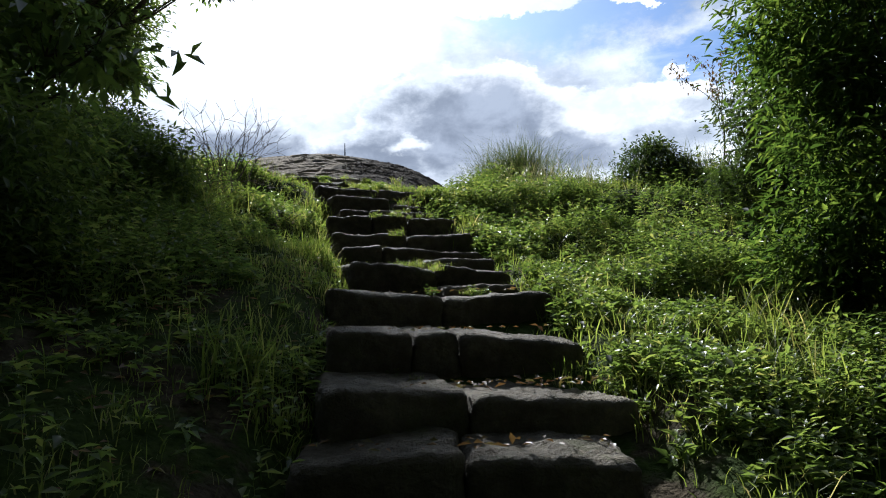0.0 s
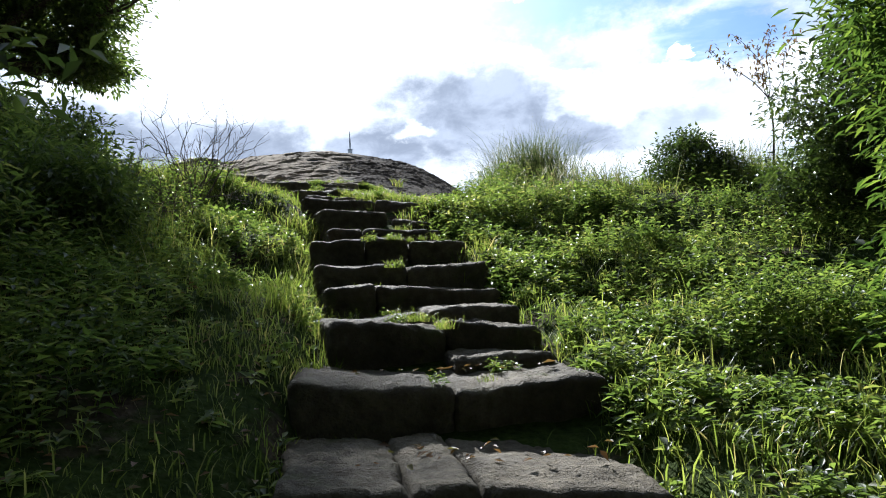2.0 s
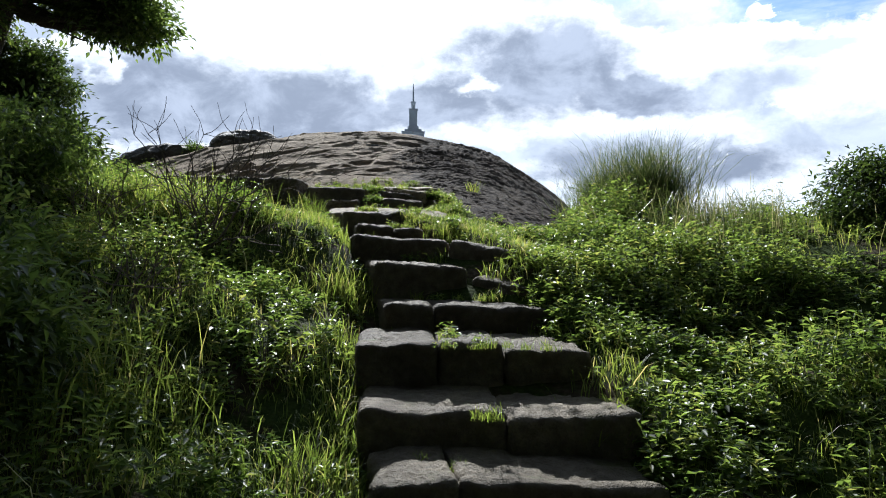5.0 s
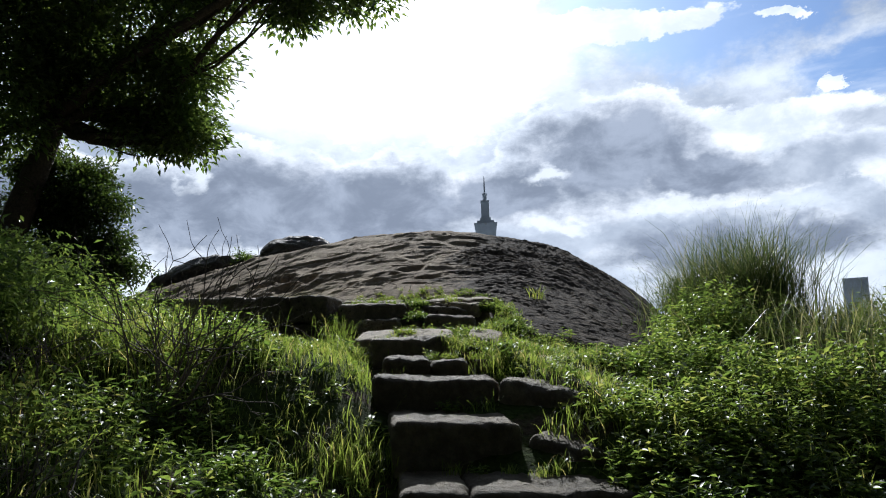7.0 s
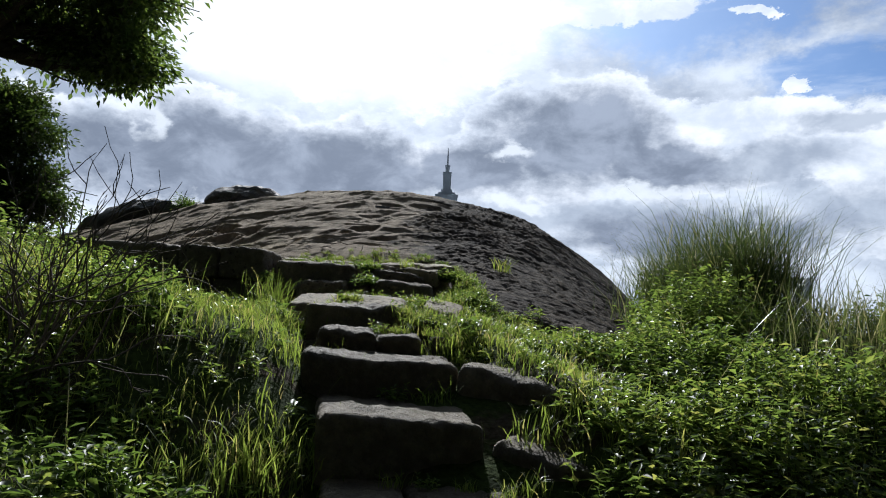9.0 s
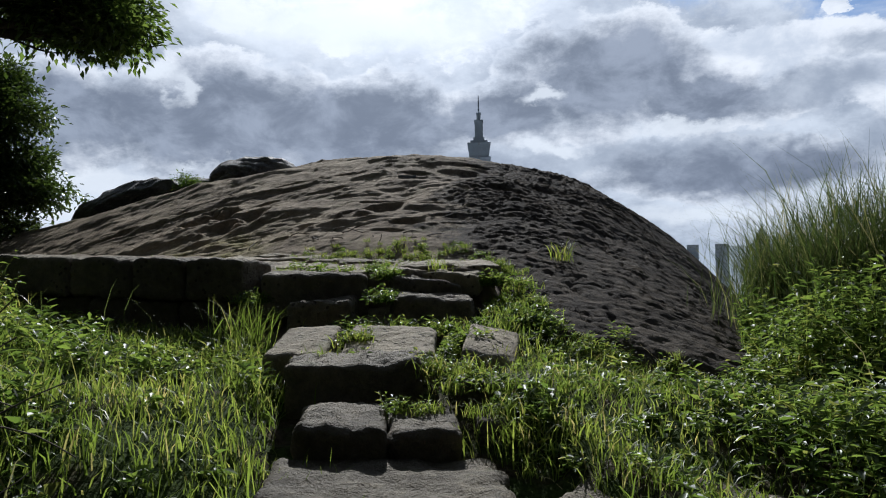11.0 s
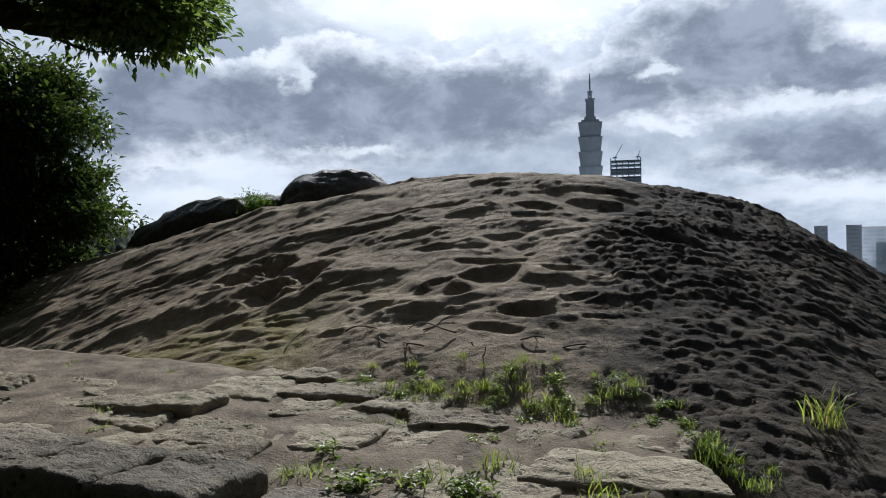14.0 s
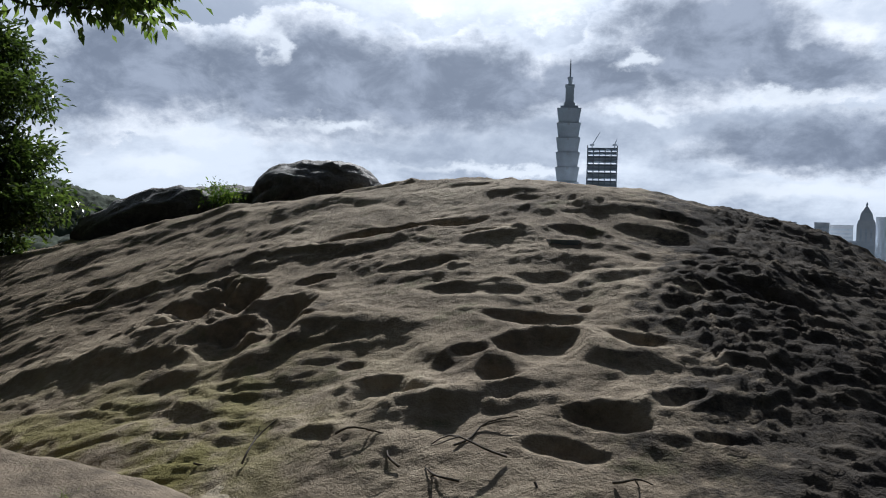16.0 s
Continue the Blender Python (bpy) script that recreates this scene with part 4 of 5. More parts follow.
tree("leafy_shrub", "dark leafy shrub below a larger tree", at_ground(-10.4, 19.2), (-10.4, 19.2, 4.7),
     [((-10.6, 19.2, 4.6), (1.2, 1.2, 0.5)), ((-11.9, 18.6, 5.0), (1.2, 1.2, 0.7))],
     [330, 330], 22, (0.07, 0.12), 0.42, TREE_LEAF, 16, 0.05, 0.14, 3, 0.8, "shrub")
tree("slender_tree", "leafy young tree with narrow bright green leaves", at_ground(5.2, 5.4), (5.2, 5.4, 2.9),
     [((5.0, 5.2, 4.3), (1.0, 1.1, 1.1)), ((5.15, 5.2, 3.1), (1.15, 1.1, 0.9)), ((5.9, 5.8, 5.2), (1.3, 1.3, 1.1)), ((4.9, 5.0, 2.2), (0.95, 0.9, 0.5))],
     [560, 620, 420, 330], 22, (0.07, 0.14), 0.28, WILLOW_LEAF, 7, 0.06, 0.15, 3, 0.35)
tree("round_bush", "round dark evergreen bush on the skyline", at_ground(4.9, 12.0), (4.9, 12.0, 3.8),
     [((4.9, 12.0, 4.2), (0.66, 0.6, 0.48)), ((4.75, 12.0, 4.5), (0.32, 0.3, 0.24)), ((5.25, 12.0, 3.95), (0.45, 0.45, 0.35))],
     [260, 60, 110], 20, (0.05, 0.09), 0.45, GLOSSY_LEAF, 8, 0.04, 0.1, 3, 0.4, "bush")
tree("leafy_shrub", "tall dark leafy shrub on the sunny slope", at_ground(6.0, 9.2), (6.0, 9.2, 3.5),
     [((5.95, 9.2, 4.3), (0.85, 0.85, 0.8)), ((6.6, 9.4, 3.8), (1.0, 0.9, 0.75)), ((5.6, 9.3, 3.5), (0.65, 0.6, 0.4)), ((6.3, 9.3, 5.0), (0.6, 0.6, 0.45))],
     [340, 330, 130, 130], 22, (0.06, 0.11), 0.36, GLOSSY_LEAF, 9, 0.05, 0.13, 3, 0.6, "shrub")
for k, (bx, by, hi, wd) in enumerate([(-1.2, 3.2, 1.15, 0.85), (-1.9, 4.8, 1.3, 1.0), (-1.5, 6.3, 0.85, 0.7), (-2.6, 7.2, 1.1, 0.9), (-3.4, 9.2, 1.0, 1.0), (-2.2, 1.6, 1.5, 1.1), (-5.0, 11.4, 1.1, 1.2), (-1.0, 1.0, 1.0, 0.8), (-3.3, 5.6, 1.5, 1.1)]):
    gx, gy, gz = at_ground(bx, by)
    tree("leafy_shrub", "tangled dark leafy shrub on the bank", (gx, gy, gz), (gx, gy, gz + 0.3 * hi),
         [((gx, gy, gz + 0.55 * hi), (wd * 0.8, wd * 0.8, hi * 0.42)), ((gx + 0.3 * wd, gy + 0.2, gz + 0.3 * hi), (wd * 0.6, wd * 0.6, hi * 0.3))],
         [260, 130], 20, (0.05, 0.1), 0.36, WEED if k % 2 else TREE_LEAF, 60 + k, 0.03, 0.12, 3, 0.6, "shrub")


# unseen trees added round the foot of the stair to block skylight
for k, (bx, by, cx, cz, wd) in enumerate([(-4.4, -0.6, -3.9, 5.4, 2.3), (-3.4, -5.2, -2.6, 6.0, 2.6), (1.6, -8.6, 1.6, 5.6, 2.8), (6.4, -4.8, 5.8, 5.8, 2.6)]):
    gz = float(ground(np.array(bx), np.array(by)))
    tree("broadleaf_tree", "unseen broadleaf tree added behind the start to block skylight", (bx, by, gz), (bx * 0.95 + cx * 0.05, by, gz + 0.5 * (cz - gz)),
         [((cx, by, cz), (wd, wd, 1.5)), ((cx, by + 0.3, cz - 2.0), (wd * 0.85, wd * 0.85, 1.3)), ((cx * 0.9, by - 0.3, cz - 3.6), (wd * 0.7, wd * 0.7, 1.0))],
         [620, 480, 300], 18, (0.12, 0.22), 0.48, TREE_LEAF, 80 + k, 0.2, 0.25, 4, 0.5)
tree("leaning_branch_shrub", "dark shrub with large hanging leaves over the path", at_ground(-1.7, 4.3), (-1.3, 4.2, 3.2),
     [((-0.75, 4.05, 3.75), (0.5, 0.5, 0.3)), ((-1.4, 4.1, 3.6), (0.6, 0.6, 0.45))],
     [26, 60], 9, (0.12, 0.2), 0.4, TREE_LEAF, 19, 0.035, 0.12, 3, 0.9, "shrub")


def make_sapling():
    """A thin bare stem with a few feathered leaves at its top."""
    rng = np.random.RandomState(3)
    base = np.array(at_ground(5.83, 11.4))
    ob = thing("sapling", "thin bare sapling with sparse feathery leaves", "tree", at=tuple(base))
    inv = Matrix.Translation(ob.location).inverted()
    top = np.array([5.85, 11.4, 5.0])
    p, r = limb(base - (0, 0, 0.1), top, 0.018, 0.01, rng, 0.015)
    part("stem", mesh_of("stem", *tube(p, r, 6), BARK), ob).matrix_parent_inverse = inv
    ends = [(-0.75, 0.0, 0.75), (-0.35, 0.1, 0.95), (0.12, 0.0, 1.0), (0.4, -0.05, 0.9), (-0.1, 0.1, 0.4)]
    pieces, pts, ways = [], [], []
    for e in ends:
        q, r = limb(top, top + np.array(e), 0.008, 0.003, rng, 0.08)
        pieces.append(tube(q, r, 5))
        for c in q[4:]:
            for _ in range(16):
                pts.append(c + rng.normal(0, 0.05, 3))
                ways.append(rng.normal(0, 1, 3) + np.array([0, 0, -0.6]))
    part("twig", mesh_of("twig", *joined(pieces), BARK), ob).matrix_parent_inverse = inv
    pts, ways = np.array(pts), np.array(ways)
    length = rng.uniform(0.05, 0.1, len(pts))
    part("foliage", mesh_of("foliage", *leaves(pts, ways, length, length * 0.35, rng), DRY), ob, "small reddish feathery leaves").matrix_parent_inverse = inv


make_sapling()


def bare_shrub(x, y, hi, seed, count=16):
    """A dead shrub: forking bare twigs from one foot."""
    rng = np.random.RandomState(seed)
    base = np.array(at_ground(x, y))
    pieces = []

    def grow(a, d, ln, r, depth):
        b = a + d * ln
        p, rr = limb(a, b, r, r * 0.6, rng, 0.06, 5)
        pieces.append(tube(p, rr, 4))
        if depth:
            for _ in range(rng.randint(2, 4)):
                e = d + rng.normal(0, 0.45, 3)
                grow(b, e / np.linalg.norm(e), ln * rng.uniform(0.5, 0.8), r * 0.6, depth - 1)

    for _ in range(count):
        d = rng.normal(0, 0.45, 3) + np.array([0.1, 0, 1.0])
        grow(base + rng.normal(0, 0.08, 3) * (1, 1, 0), d / np.linalg.norm(d), hi * rng.uniform(0.3, 0.45), 0.008, 2)
    ob = new("bare_shrub", mesh_of("bare_shrub", *joined(pieces), TWIG))
    tagged(ob, "dead leafless shrub of thin forking twigs", "shrub", "bare shrubs on the bank")


bare_shrub(-1.5, 9.2, 1.35, 2, 22)
bare_shrub(-1.2, 7.6, 0.8, 5, 9)
bare_shrub(-2.0, 8.6, 0.9, 6, 8)


def reed_tuft(x, y, hi, wide, count, seed, mat=None, name="silver_grass_clump", label="tall arching clump of silver grass on the ridge", group="tall grass clumps"):
    rng = np.random.RandomState(seed)
    off = rng.normal(0, wide * 0.36, (count, 2))
    gx, gy = x + off[:, 0], y + off[:, 1]
    z = ground(gx, gy) - 0.02
    v, f = blades(np.stack([gx, gy, z], -1), rng.uniform(0.55, 1.15, count) * hi, rng.uniform(0.0035, 0.009, count), rng.uniform(0.15, 0.8, count), rng)
    tagged(new(name, mesh_of(name, v, f, mat or REED)), label, "grass", group, "stuff")


reed_tuft(2.75, 14.1, 1.4, 0.8, 2600, 1, RUSH)
reed_tuft(2.7, 14.15, 1.65, 0.7, 220, 2)
reed_tuft(2.4, 15.0, 1.05, 0.75, 2200, 21, RUSH)
reed_tuft(2.2, 14.9, 1.3, 0.8, 240, 22)
reed_tuft(3.6, 13.7, 0.45, 0.9, 300, 3)
reed_tuft(2.4, 13.2, 0.4, 0.7, 320, 4, RUSH)
reed_tuft(3.2, 11.6, 0.7, 1.2, 500, 5)
reed_tuft(5.5, 11.8, 0.8, 0.8, 350, 6)
reed_tuft(-1.0, 6.8, 0.45, 0.9, 420, 7, GRASS, "grass_tuft", "long arching grass tuft among the weeds", "grass tufts beside the steps")
reed_tuft(-2.2, 9.9, 0.4, 1.2, 520, 8, GRASS, "grass_tuft", "long arching grass tuft among the weeds", "grass tufts beside the steps")
reed_tuft(0.62, 2.7, 0.42, 0.3, 90, 9, GRASS, "grass_tuft", "long arching grass tuft overhanging the step", "grass tufts beside the steps")
reed_tuft(3.6, 4.2, 0.5, 0.5, 60, 10, GRASS, "grass_tuft", "long arching grass tuft among the weeds", "grass tufts beside the steps")
reed_tuft(3.4, 3.2, 0.45, 0.5, 60, 11, GRASS, "grass_tuft", "long arching grass tuft among the weeds", "grass tufts beside the steps")
reed_tuft(-0.3, 9.2, 0.28, 0.25, 100, 12, GRASS, "grass_tuft", "bright grass tuft leaning over the step", "grass tufts beside the steps")
reed_tuft(0.35, 5.9, 0.28, 0.3, 120, 13, GRASS, "grass_tuft", "bright grass tuft leaning over the step", "grass tufts beside the steps")
reed_tuft(0.15, 6.8, 0.25, 0.3, 110, 14, GRASS, "grass_tuft", "bright grass tuft leaning over the step", "grass tufts beside the steps")
reed_tuft(-1.55, 12.4, 0.4, 0.35, 160, 15, GRASS, "grass_tuft", "bright grass tuft leaning over the step", "grass tufts beside the steps")


def edge_tufts():
    rng = np.random.RandomState(31)
    for k in range(44):
        side = -1 if k % 5 < 3 else 1
        y = 2.4 + 9.8 * (k + rng.uniform()) / 44
        x = np.interp(y, STAIR_Y, STAIR_X) + side * (np.interp(y, STAIR_Y, STAIR_HALF) + rng.uniform(-0.06, 0.14))
        reed_tuft(float(x), float(y), rng.uniform(0.12, 0.24) * (1.0 if y > 5 else 0.75), rng.uniform(0.2, 0.36), rng.randint(60, 110), 200 + k, GRASS, "grass_tuft", "bright grass tuft hanging over the end of a step", "grass tufts beside the steps")


edge_tufts()


def weed_clump(kind, seed):
    """A small plant that roots in a joint, built at the origin."""
    rng = np.random.RandomState(seed)
    if kind == "grass":
        n = 46
        base = np.concatenate([rng.normal(0, 0.05, (n, 2)), np.full((n, 1), -0.01)], 1)
        v, f = blades(base, rng.uniform(0.05, 0.17, n), rng.uniform(0.004, 0.008, n), rng.uniform(0.2, 0.95, n), rng)
        ob = new("grass_tuft", mesh_of("grass_tuft", v, f, GRASS))
        return tagged(ob, "short bright grass tuft in a stone joint", "grass", "tufts in the stone joints")
    n = 9
    x, y = rng.normal(0, 0.05, n), rng.normal(0, 0.04, n)
    v, f = weed_cloud(x, y, np.full(n, -0.01), rng.uniform(0.05, 0.13, n), rng, 8, (0.03, 0.06))
    ob = new("weed_clump", mesh_of("weed_clump", v, f, WEED))
    return tagged(ob, "small leafy weed rooted in a stone joint", "weed", "weeds in the stone joints")


def plant_joints():
    kinds = [weed_clump("grass", 1), weed_clump("grass", 2), weed_clump("weed", 3), weed_clump("weed", 4)]
    rng = np.random.RandomState(9)
    rows = []
    # along the foot of every riser and in the joints: x from, x to, y, z, how many
    for x0, x1, y, z, n in [(1.1, 2.2, 3.28, 1.42, 4), (1.4, 1.7, 4.55, 1.93, 2), (1.55, 1.8, 5.05, 1.93, 2), (0.75, 1.3, 5.86, 2.22, 8), (1.3, 1.5, 5.7, 2.17, 4), (0.6, 1.2, 6.45, 2.24, 6), (0.6, 0.9, 7.1, 2.47, 3),
                              (0.9, 1.1, 7.3, 2.67, 3), (0.5, 1.2, 7.95, 2.97, 6), (0.6, 0.9, 8.3, 2.97, 6), (1.0, 1.3, 8.05, 2.96, 3), (0.2, 0.9, 9.4, 3.2, 5), (0.65, 1.2, 9.8, 3.25, 14), (0.0, 0.5, 10.2, 3.5, 5),
                              (0.3, 0.9, 10.9, 3.7, 16), (-0.3, 0.3, 11.25, 3.86, 9), (-0.2, 0.1, 11.7, 3.97, 8), (-0.75, -0.66, 12.1, 4.08, 9), (-0.74, -0.62, 12.4, 4.08, 7), (-0.2, -0.02, 12.3, 4.06, 9), (-1.2, -0.1, 12.72, 4.1, 22),
                              (-0.95, -0.78, 13.05, 4.3, 9), (-0.98, -0.84, 13.4, 4.46, 9), (-1.9, -0.5, 13.62, 4.5, 12), (-0.4, 0.0, 13.7, 4.4, 16), (-3.5, -0.5, 14.0, 4.54, 16), (-4.5, -0.6, 14.35, 4.55, 20), (-2.3, -0.3, 14.85, 4.66, 95), (-1.3, -0.5, 14.4, 4.56, 14), (-5.0, -2.5, 14.9, 4.6, 14), (-1.9, -1.7, 13.0, 4.3, 8), (-1.0, 0.1, 11.72, 3.99, 16), (-0.1, 0.5, 11.5, 3.93, 10), (-0.14, -0.2, 12.1, 4.02, 5)]:
        for _ in range(n):
            rows.append((rng.uniform(x0, x1), y + rng.normal(0, 0.05 if y < 13.9 else 0.14), z))
    for k in range(150):
        a = k / 150 + rng.normal(0, 0.02)
        x = np.interp(a, [0, 0.45, 0.6, 1], [-0.3, 0.15, 0.3, 1.3]) + rng.normal(0, 0.09)
        y = np.interp(a, [0, 0.45, 0.6, 1], [14.6, 13.2, 12.9, 12.75]) + rng.normal(0, 0.09)
        rows.append((x, y, float(surface(np.array(x), np.array(y)))))
    for x, y, z in rows:
        if y > 13.9 and x < -0.45:
            z = max(4.46 + 0.03 * max(0, -2 - x) + 0.095 * (y - 13.4), float(dome_top(np.array(x), np.array(y))))
        k = kinds[rng.randint(0, 4)] if y < 13.9 or -2.4 < x < -0.2 else kinds[rng.randint(0, 2)]
        s = rng.uniform(0.6, 1.35) * (0.48 if y > 13.9 else 0.55 if y < 8.4 else 0.85)
        copy_thing(k, Matrix.LocRotScale((x, y, z), Euler((0, 0, rng.uniform(0, 6.28))), (s, s, s)))
    for j, k in enumerate(kinds):
        k.location = (0.3 + 0.25 * j, 11.05 + 0.1 * j, 3.8)


plant_joints()


def make_twigs():
    rng = np.random.RandomState(15)
    for x, y in [(-1.9, 15.3), (-1.6, 15.35), (-2.2, 15.4), (-1.3, 15.4), (-2.6, 15.6), (-0.9, 15.4), (-3.3, 15.5), (-1.75, 15.5), (0.35, 14.6), (-4.1, 15.6), (-3.0, 15.45), (-2.0, 15.55)]:
        z = float(dome_top(np.array(x), np.array(y)))
        d = rng.normal(0, 1, 3) * np.array([1, 0.5, 0.12])
        d /= np.linalg.norm(d)
        ln = rng.uniform(0.15, 0.35)
        p, r = limb((x, y, z + 0.01), np.array((x, y, z + 0.03)) + d * ln, 0.006, 0.003, rng, 0.12)
        q, r2 = limb(p[4], p[4] + (d + rng.normal(0, 0.5, 3)) * ln * 0.4, 0.004, 0.002, rng, 0.1, 5)
        tagged(new("twig", mesh_of("twig", *joined([tube(p, r, 5), tube(q, r2, 5)]), TWIG)), "dry forked twig lying on the rock", "twig", "fallen twigs")
    # tufts that grow in cracks of the dome
    for k, (x, y) in enumerate([(0.35, 14.9), (0.3, 14.85)]):
        z = float(dome_top(np.array(x), np.array(y)))
        n = 26
        base = np.concatenate([rng.normal(0, 0.03, (n, 2)) + (x, y), np.full((n, 1), z - 0.01)], 1)
        v, f = blades(base, rng.uniform(0.12, 0.28, n), rng.uniform(0.005, 0.009, n), rng.uniform(0.3, 0.95, n), rng)
        tagged(new("grass_tuft", mesh_of("grass_tuft", v, f, GRASS)), "grass tuft growing in a crack of the rock", "grass", "tufts in the stone joints")
    gx, gy, gz = -7.1, 21.3, 6.36
    v, f = crown_leaves([((gx, gy, gz), (0.2, 0.2, 0.14))], [38], 18, (0.04, 0.07), 0.35, rng, 0.08, density=0.9)
    tagged(new("leafy_shrub", mesh_of("leafy_shrub", v, f, WILLOW_LEAF)), "small light green shrub between two boulders", "shrub")


make_twigs()


# a glossy disc added to give the bright highlight on the rock
def make_glossy_disc():
    a = np.linspace(0, 2 * np.pi, 24, endpoint=False)
    r = 1 + 0.25 * np.sin(3 * a + 1) + 0.15 * np.sin(5 * a)
    x, y = -1.98 + 0.11 * r * np.cos(a), 18.2 + 0.06 * r * np.sin(a)
    z = float(dome_top(np.array(-1.98), np.array(18.2))) + 0.012
    v = np.concatenate([np.stack([x, y, np.full(24, z)], -1), np.stack([x, y, np.full(24, z - 0.05)], -1), [[-1.98, 18.2, z]]])
    k = np.arange(24)
    f = [np.stack([k, (k + 1) % 24, np.full(24, 48)], -1), np.stack([k, k + 24, (k + 1) % 24 + 24, (k + 1) % 24], -1)]
    m, n = plain_material("glossy_disc", (0.2, 0.22, 0.24), 0.08, 0.0, 0.05, 2.0)
    n.bsdf.inputs["Specular IOR Level"].default_value = 0.8
    tagged(new("puddle", mesh_of("puddle", v, f, m, False)), "small glossy disc giving a bright highlight on the rock", "puddle")


make_glossy_disc()


def make_dead_leaves():
    rng = np.random.RandomState(52)
    y = rng.uniform(1.5, 6.0, 900)
    c = np.interp(y, STAIR_Y, STAIR_X)
    x = c + rng.uniform(-2.6, 0.1, 900)
    keep = on_bank(x, y)
    x, y = x[keep], y[keep]
    p = [np.stack([x, y, ground(x, y) + 0.015], -1)]
    for x0, x1, y0, y1, z, n in [(1.15, 2.35, 2.7, 3.2, 1.44, 90), (1.0, 2.2, 3.7, 4.2, 1.7, 40), (0.9, 2.1, 4.75, 5.1, 1.97, 30), (1.0, 2.2, 2.1, 2.4, 1.27, 40)]:
        p.append(np.stack([rng.uniform(x0, x1, n), rng.uniform(y0, y1, n), np.full(n, z)], -1))
    p = np.concatenate(p)
    way = rng.normal(0, 1, p.shape) * np.array([1, 1, 0.15])
    length = rng.uniform(0.03, 0.07, len(p))
    tagged(new("dead_leaves", mesh_of("dead_leaves", *leaves(p, way, length, length * 0.45, rng), DRY)), "dry brown leaves scattered on soil and steps", "leaves", kind="stuff")


make_dead_leaves()


# ---- the city on the plain ----
EYE = (0.3, 9.4, 5.0)
# glass, concrete, facade, window and steel are painted pale and bluish for haze
TOWER_GLASS, _k = plain_material("hazed_tower_glass", (0.74, 0.8, 0.87), 0.85, 0.0, 0.12, 0.05)
CONCRETE, _k = plain_material("hazed_concrete", (0.64, 0.69, 0.75), 0.85, 0.0, 0.15, 0.03)
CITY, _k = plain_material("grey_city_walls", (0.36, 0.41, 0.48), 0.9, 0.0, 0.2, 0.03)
PALE, _k = plain_material("hazed_facade", (0.68, 0.71, 0.75), 0.85, 0.0, 0.12, 0.03)
WINDOW, _k = plain_material("hazed_window_band", (0.6, 0.66, 0.73), 0.7, 0.0, 0.2, 0.05)
STEEL, _k = plain_material("hazed_steel", (0.55, 0.61, 0.68), 0.8, 0.0, 0.2, 0.05)
FOREST, _k = plain_material("distant_forest", (0.035, 0.05, 0.028), 0.95, 0.0, 0.5, 0.06)


def prism(sections, sides=4, turn=math.pi / 4):
    """A body from (half width, half depth, z) rings, closed at both ends."""
    v, n = [], sides
    for hx, hy, z in sections:
        for k in range(n):
            a = turn + 2 * math.pi * k / n
            c, s = math.cos(a), math.sin(a)
            q = math.sqrt(2) if n == 4 else 1.0
            v.append((hx * c * q, hy * s * q, z))
    f = []
    for r in range(len(sections) - 1):
        for k in range(n):
            f.append((r * n + k, r * n + (k + 1) % n, (r + 1) * n + (k + 1) % n, (r + 1) * n + k))
    v += [(0, 0, sections[0][2]), (0, 0, sections[-1][2])]
    tri = [(len(v) - 2, (k + 1) % n, k) for k in range(n)] + [(len(v) - 1, (len(sections) - 1) * n + k, (len(sections) - 1) * n + (k + 1) % n) for k in range(n)]
    return np.array(v, float), [np.array(f), np.array(tri)]


def solid(name, sections, mat, parent, sides=4, label="", at=(0, 0, 0)):
    v, f = prism(sections, sides)
    ob = part(name, mesh_of(name, v + np.array(at), f, mat, False), parent, label)
    return ob


def make_tower():
    """Eight flared storeys of glass, a stepped crown and a spire."""
    ob = thing("skyscraper", "tall blue-grey skyscraper of stacked flared sections with a spire", "skyscraper", at=(-273, 1785, 0))
    ob.rotation_euler = (0, 0, radians(9))
    top = 434.0
    z = top - 116.0
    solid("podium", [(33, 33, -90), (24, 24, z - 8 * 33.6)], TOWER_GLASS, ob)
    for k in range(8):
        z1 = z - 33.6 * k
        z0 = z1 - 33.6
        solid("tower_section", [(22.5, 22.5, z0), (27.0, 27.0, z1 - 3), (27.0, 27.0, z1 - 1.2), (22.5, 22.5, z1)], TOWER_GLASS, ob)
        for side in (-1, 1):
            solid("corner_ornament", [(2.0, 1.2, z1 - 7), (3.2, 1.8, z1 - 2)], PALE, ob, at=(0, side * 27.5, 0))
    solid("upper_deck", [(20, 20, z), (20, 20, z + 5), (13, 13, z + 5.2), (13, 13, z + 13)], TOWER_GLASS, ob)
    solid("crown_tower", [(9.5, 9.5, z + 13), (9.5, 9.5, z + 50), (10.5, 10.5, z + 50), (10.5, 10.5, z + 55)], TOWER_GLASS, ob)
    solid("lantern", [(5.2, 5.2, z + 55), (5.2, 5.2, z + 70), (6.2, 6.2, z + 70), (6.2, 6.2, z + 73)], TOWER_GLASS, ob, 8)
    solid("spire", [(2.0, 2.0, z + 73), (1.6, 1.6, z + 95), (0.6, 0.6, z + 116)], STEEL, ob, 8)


make_tower()


def bearing(az, dist):
    a = radians(az)
    return EYE[0] + dist * math.sin(a), EYE[1] + dist * math.cos(a)


def height_at(el, dist):
    return EYE[2] + dist * math.tan(radians(el))


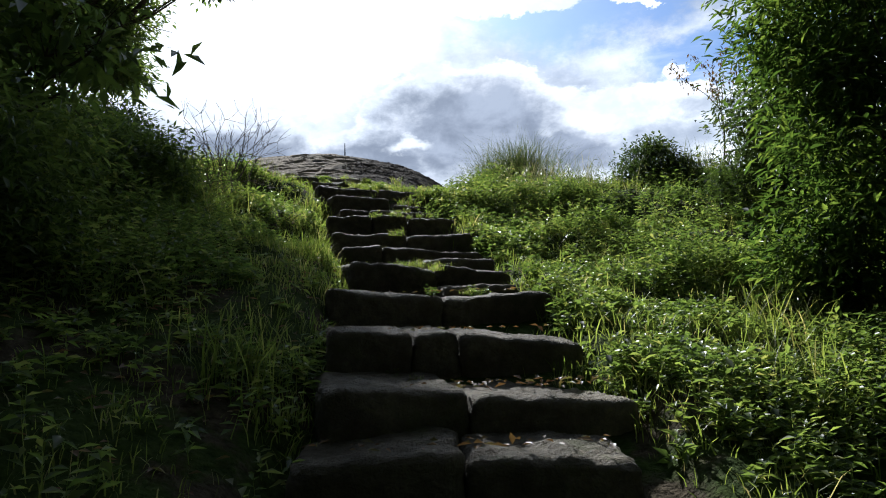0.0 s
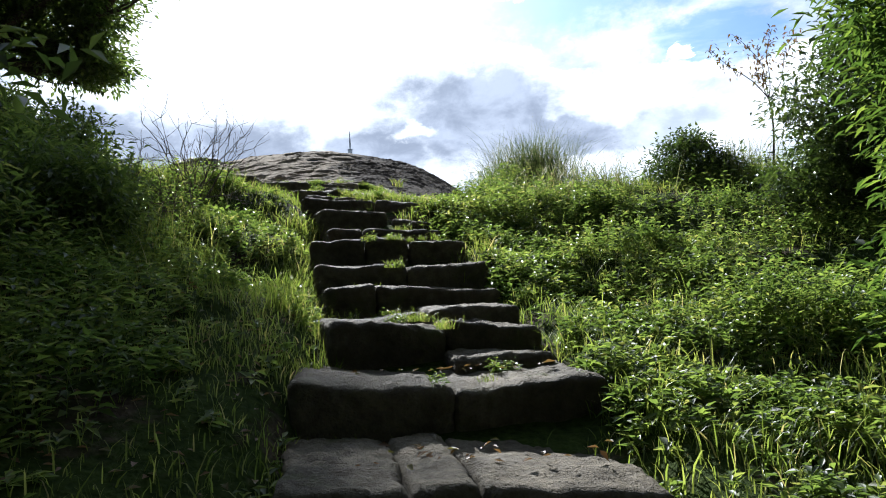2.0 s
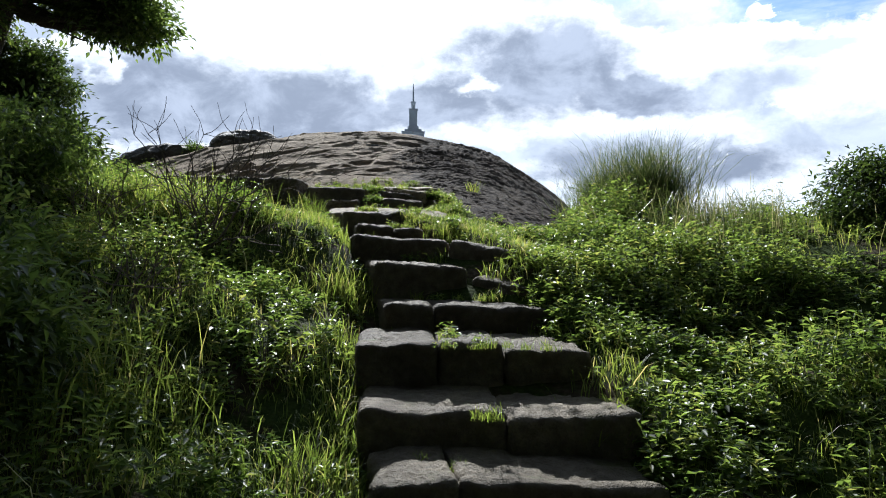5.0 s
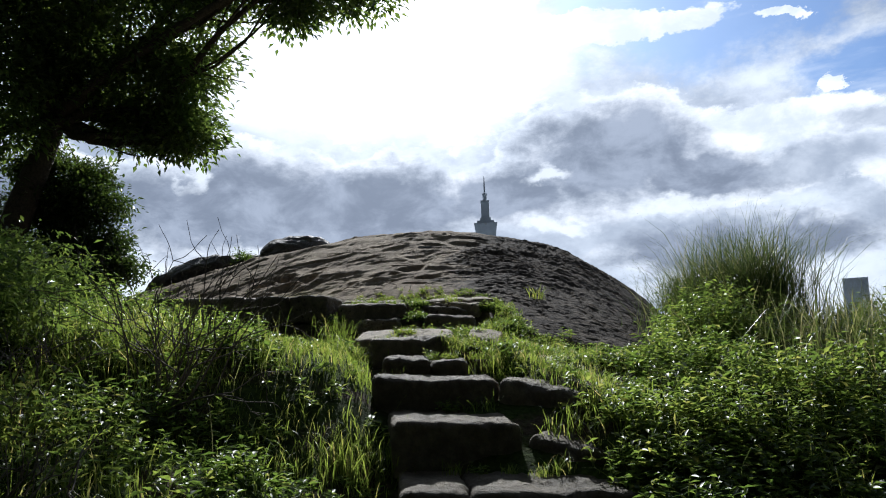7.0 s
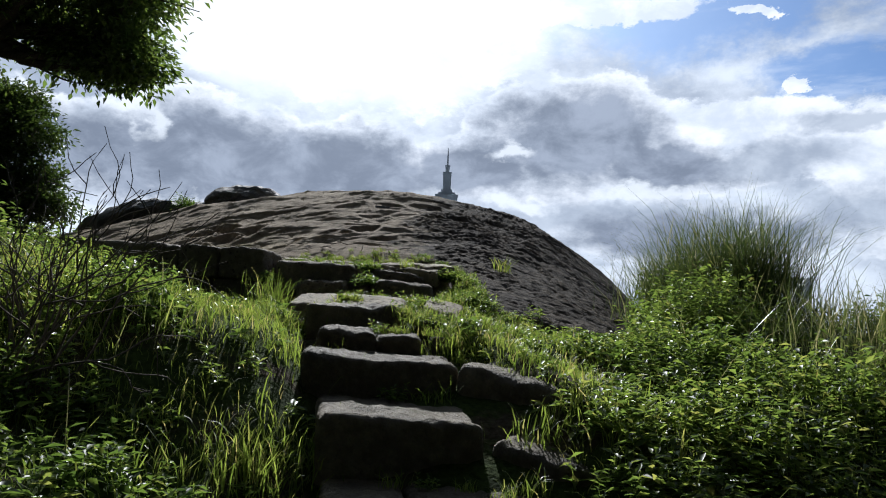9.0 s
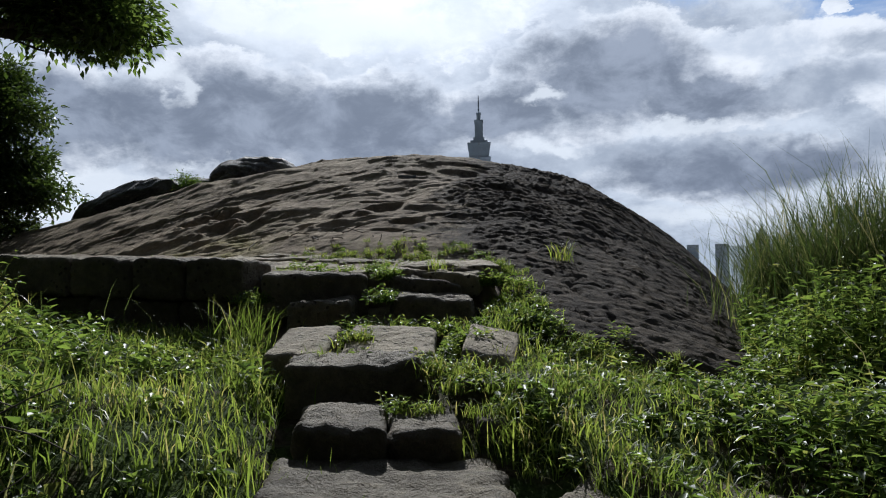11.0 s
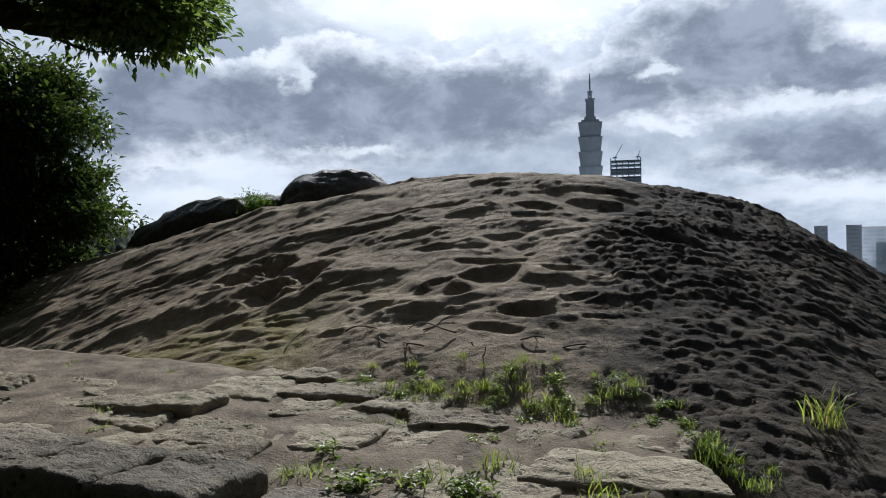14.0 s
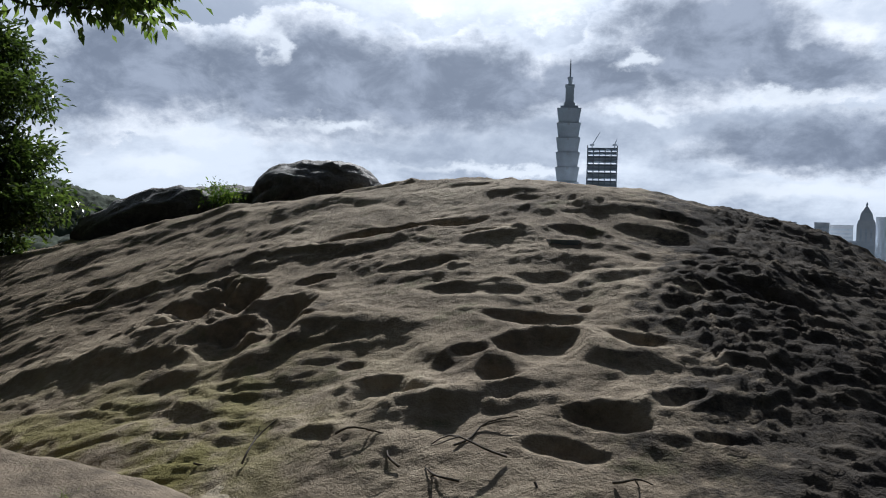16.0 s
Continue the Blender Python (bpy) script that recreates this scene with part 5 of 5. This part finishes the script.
def tower_block(az0, az1, el, dist, mat, label, bands=0, vertical=False, deep=0.8, kind="office_building"):
    """A far building by its bearings, with its window bands as strips set into the front."""
    az = (az0 + az1) / 2
    x, y = bearing(az, dist)
    half = dist * math.tan(radians(az1 - az0) / 2)
    z1 = height_at(el, dist)
    ob = thing(kind, label, "building", at=(x, y, 0))
    ob.rotation_euler = (0, 0, -radians(az))
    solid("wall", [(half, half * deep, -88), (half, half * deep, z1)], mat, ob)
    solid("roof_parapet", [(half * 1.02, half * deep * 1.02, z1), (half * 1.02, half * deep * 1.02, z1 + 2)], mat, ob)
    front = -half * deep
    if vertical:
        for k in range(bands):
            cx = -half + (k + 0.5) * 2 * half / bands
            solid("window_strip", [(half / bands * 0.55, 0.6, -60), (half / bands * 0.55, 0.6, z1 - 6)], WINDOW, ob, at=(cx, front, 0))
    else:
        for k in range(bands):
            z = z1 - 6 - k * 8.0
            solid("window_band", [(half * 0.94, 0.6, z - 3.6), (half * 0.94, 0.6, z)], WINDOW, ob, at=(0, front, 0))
    return ob


def make_city():
    rng = np.random.RandomState(33)
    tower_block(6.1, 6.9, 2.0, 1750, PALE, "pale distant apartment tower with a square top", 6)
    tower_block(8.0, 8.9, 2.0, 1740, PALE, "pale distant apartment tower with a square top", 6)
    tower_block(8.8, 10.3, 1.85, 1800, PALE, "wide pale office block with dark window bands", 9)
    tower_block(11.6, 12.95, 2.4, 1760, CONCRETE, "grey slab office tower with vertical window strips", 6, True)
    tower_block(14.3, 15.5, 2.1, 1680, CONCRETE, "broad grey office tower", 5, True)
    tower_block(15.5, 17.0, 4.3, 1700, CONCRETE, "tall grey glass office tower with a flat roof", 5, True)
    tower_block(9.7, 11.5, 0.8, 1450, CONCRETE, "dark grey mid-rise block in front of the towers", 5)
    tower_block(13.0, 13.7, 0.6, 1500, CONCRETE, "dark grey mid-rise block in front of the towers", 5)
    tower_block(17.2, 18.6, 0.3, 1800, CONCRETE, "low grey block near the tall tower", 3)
    # the tower with a pointed gable roof and finial
    x, y = bearing(11.05, 1720)
    ob = thing("spired_building", "stone-grey tower with a steep pointed roof and finial", "building", at=(x, y, 0))
    ob.rotation_euler = (0, 0, radians(-11))
    h = 1720 * math.tan(radians(0.55))
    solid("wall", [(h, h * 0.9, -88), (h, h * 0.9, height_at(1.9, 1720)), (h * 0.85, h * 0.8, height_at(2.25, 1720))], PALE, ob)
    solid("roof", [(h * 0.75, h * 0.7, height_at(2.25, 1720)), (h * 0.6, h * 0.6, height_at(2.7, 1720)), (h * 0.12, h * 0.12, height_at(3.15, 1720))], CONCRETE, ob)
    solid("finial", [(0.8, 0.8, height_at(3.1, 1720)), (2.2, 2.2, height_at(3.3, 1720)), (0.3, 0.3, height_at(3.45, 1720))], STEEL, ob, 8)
    for k in range(3):
        solid("window_strip", [(h * 0.1, 0.6, -50), (h * 0.1, 0.6, height_at(1.7, 1720))], WINDOW, ob, at=((k - 1) * h * 0.55, -h * 0.9, 0))
    # steel frame of a building under construction, with cranes on top
    d = 1650
    x, y = bearing(-6.25, d)
    ob = thing("unfinished_tower", "open steel frame of an unfinished tower with cranes on top", "building", at=(x, y, 0))
    ob.rotation_euler = (0, 0, radians(6))
    half, z1 = d * math.tan(radians(1.05)), height_at(7.05, d)
    for k in range(26):
        z = z1 - k * 8.5
        solid("floor_slab", [(half, half * 0.7, z - 1.6), (half, half * 0.7, z)], STEEL, ob)
        if k > 1 and k % 2 == 0:
            solid("facade_panel", [(half * 0.96, half * 0.66, z - 8.5), (half * 0.96, half * 0.66, z - 3.2)], TOWER_GLASS, ob)
    for i in range(6):
        for j in (-1, 1):
            solid("column", [(0.9, 0.9, -88), (0.9, 0.9, z1 + (5 if i in (0, 5) else 0))], STEEL, ob, at=(-half + i * 2 * half / 5, j * half * 0.7, 0))
    for sx in (-0.72, 0.82):
        solid("crane_mast", [(1.0, 1.0, z1), (1.0, 1.0, z1 + 10)], STEEL, ob, at=(sx * half, 0, 0))
        solid("crane_cab", [(4.5, 2.0, z1 + 7), (4.5, 2.0, z1 + 10)], STEEL, ob, at=(sx * half, 0, 0))
    v, f = tube([(-0.7 * half, 0, z1 + 9), (-0.2 * half, 0, z1 + 36)], [0.9, 0.5], 4)
    part("crane_jib", mesh_of("crane_jib", v, f, STEEL, False), ob)
    v, f = tube([(0.8 * half, 0, z1 + 9), (0.98 * half, 0, z1 + 22)], [0.9, 0.5], 4)
    part("crane_jib", mesh_of("crane_jib", v, f, STEEL, False), ob)
    # a crane between the slab tower and the next
    x, y = bearing(13.35, 1600)
    ob = thing("tower_crane", "thin grey construction crane above the roofs", "crane", at=(x, y, 0))
    z = height_at(0.9, 1600)
    v, f = tube([(0, 0, -88), (0, 0, z)], [1.2, 1.2], 4)
    part("mast", mesh_of("mast", v, f, STEEL, False), ob)
    v, f = tube([(0, 0, z - 2), (26, 0, z + 42)], [1.1, 0.6], 4)
    part("jib", mesh_of("jib", v, f, STEEL, False), ob)
    # lower roofs all over the plain
    for k in range(260):
        az, dist = rng.uniform(3, 32), 800 + 2100 * rng.uniform() ** 1.5
        wide = rng.uniform(0.5, 1.3)
        top = -85 + rng.uniform(18, 70)
        el = math.degrees(math.atan2(top - EYE[2], dist))
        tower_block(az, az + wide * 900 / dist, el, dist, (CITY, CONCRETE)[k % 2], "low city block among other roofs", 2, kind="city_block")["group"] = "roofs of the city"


make_city()


def make_hills():
    """Wooded ridges far off to the side of the dome."""
    for az0, az1, d0, d1, el, lump, seed in ((-75, -27, 850, 1050, 2.35, 9.0, 1.0), (-80, -33, 330, 480, 0.35, 6.0, 4.0)):
        az = np.radians(np.arange(az0, az1, 0.07))
        s = np.linspace(0, 1, 46)
        a, t = np.meshgrid(az, s, indexing="ij")
        d = d0 + (d1 - d0) * t
        x, y = EYE[0] + d * np.sin(a), EYE[1] + d * np.cos(a)
        peak = EYE[2] + d1 * math.tan(radians(el))
        fall = smooth(np.degrees(a), az1, az1 - 9)
        z = -85 + (peak + 85) * np.sin(t * np.pi / 2) ** 0.7 * fall * (1 + 0.1 * np.sin(a * 23 + seed))
        z = z + lump * 0.5 * np.abs(fbm(np.stack([x / 16, y / 16, np.full_like(x, seed)], -1), 3)) + 4 * fbm(np.stack([x / 90, y / 90, np.full_like(x, seed)], -1), 2)
        me = mesh_of("wooded_hill", np.stack([x, y, z], -1).reshape(-1, 3), grid_faces(*x.shape), FOREST)
        tagged(new("wooded_hill", me), "dark wooded ridge in the hazy distance", "hill", kind="structure")


make_hills()
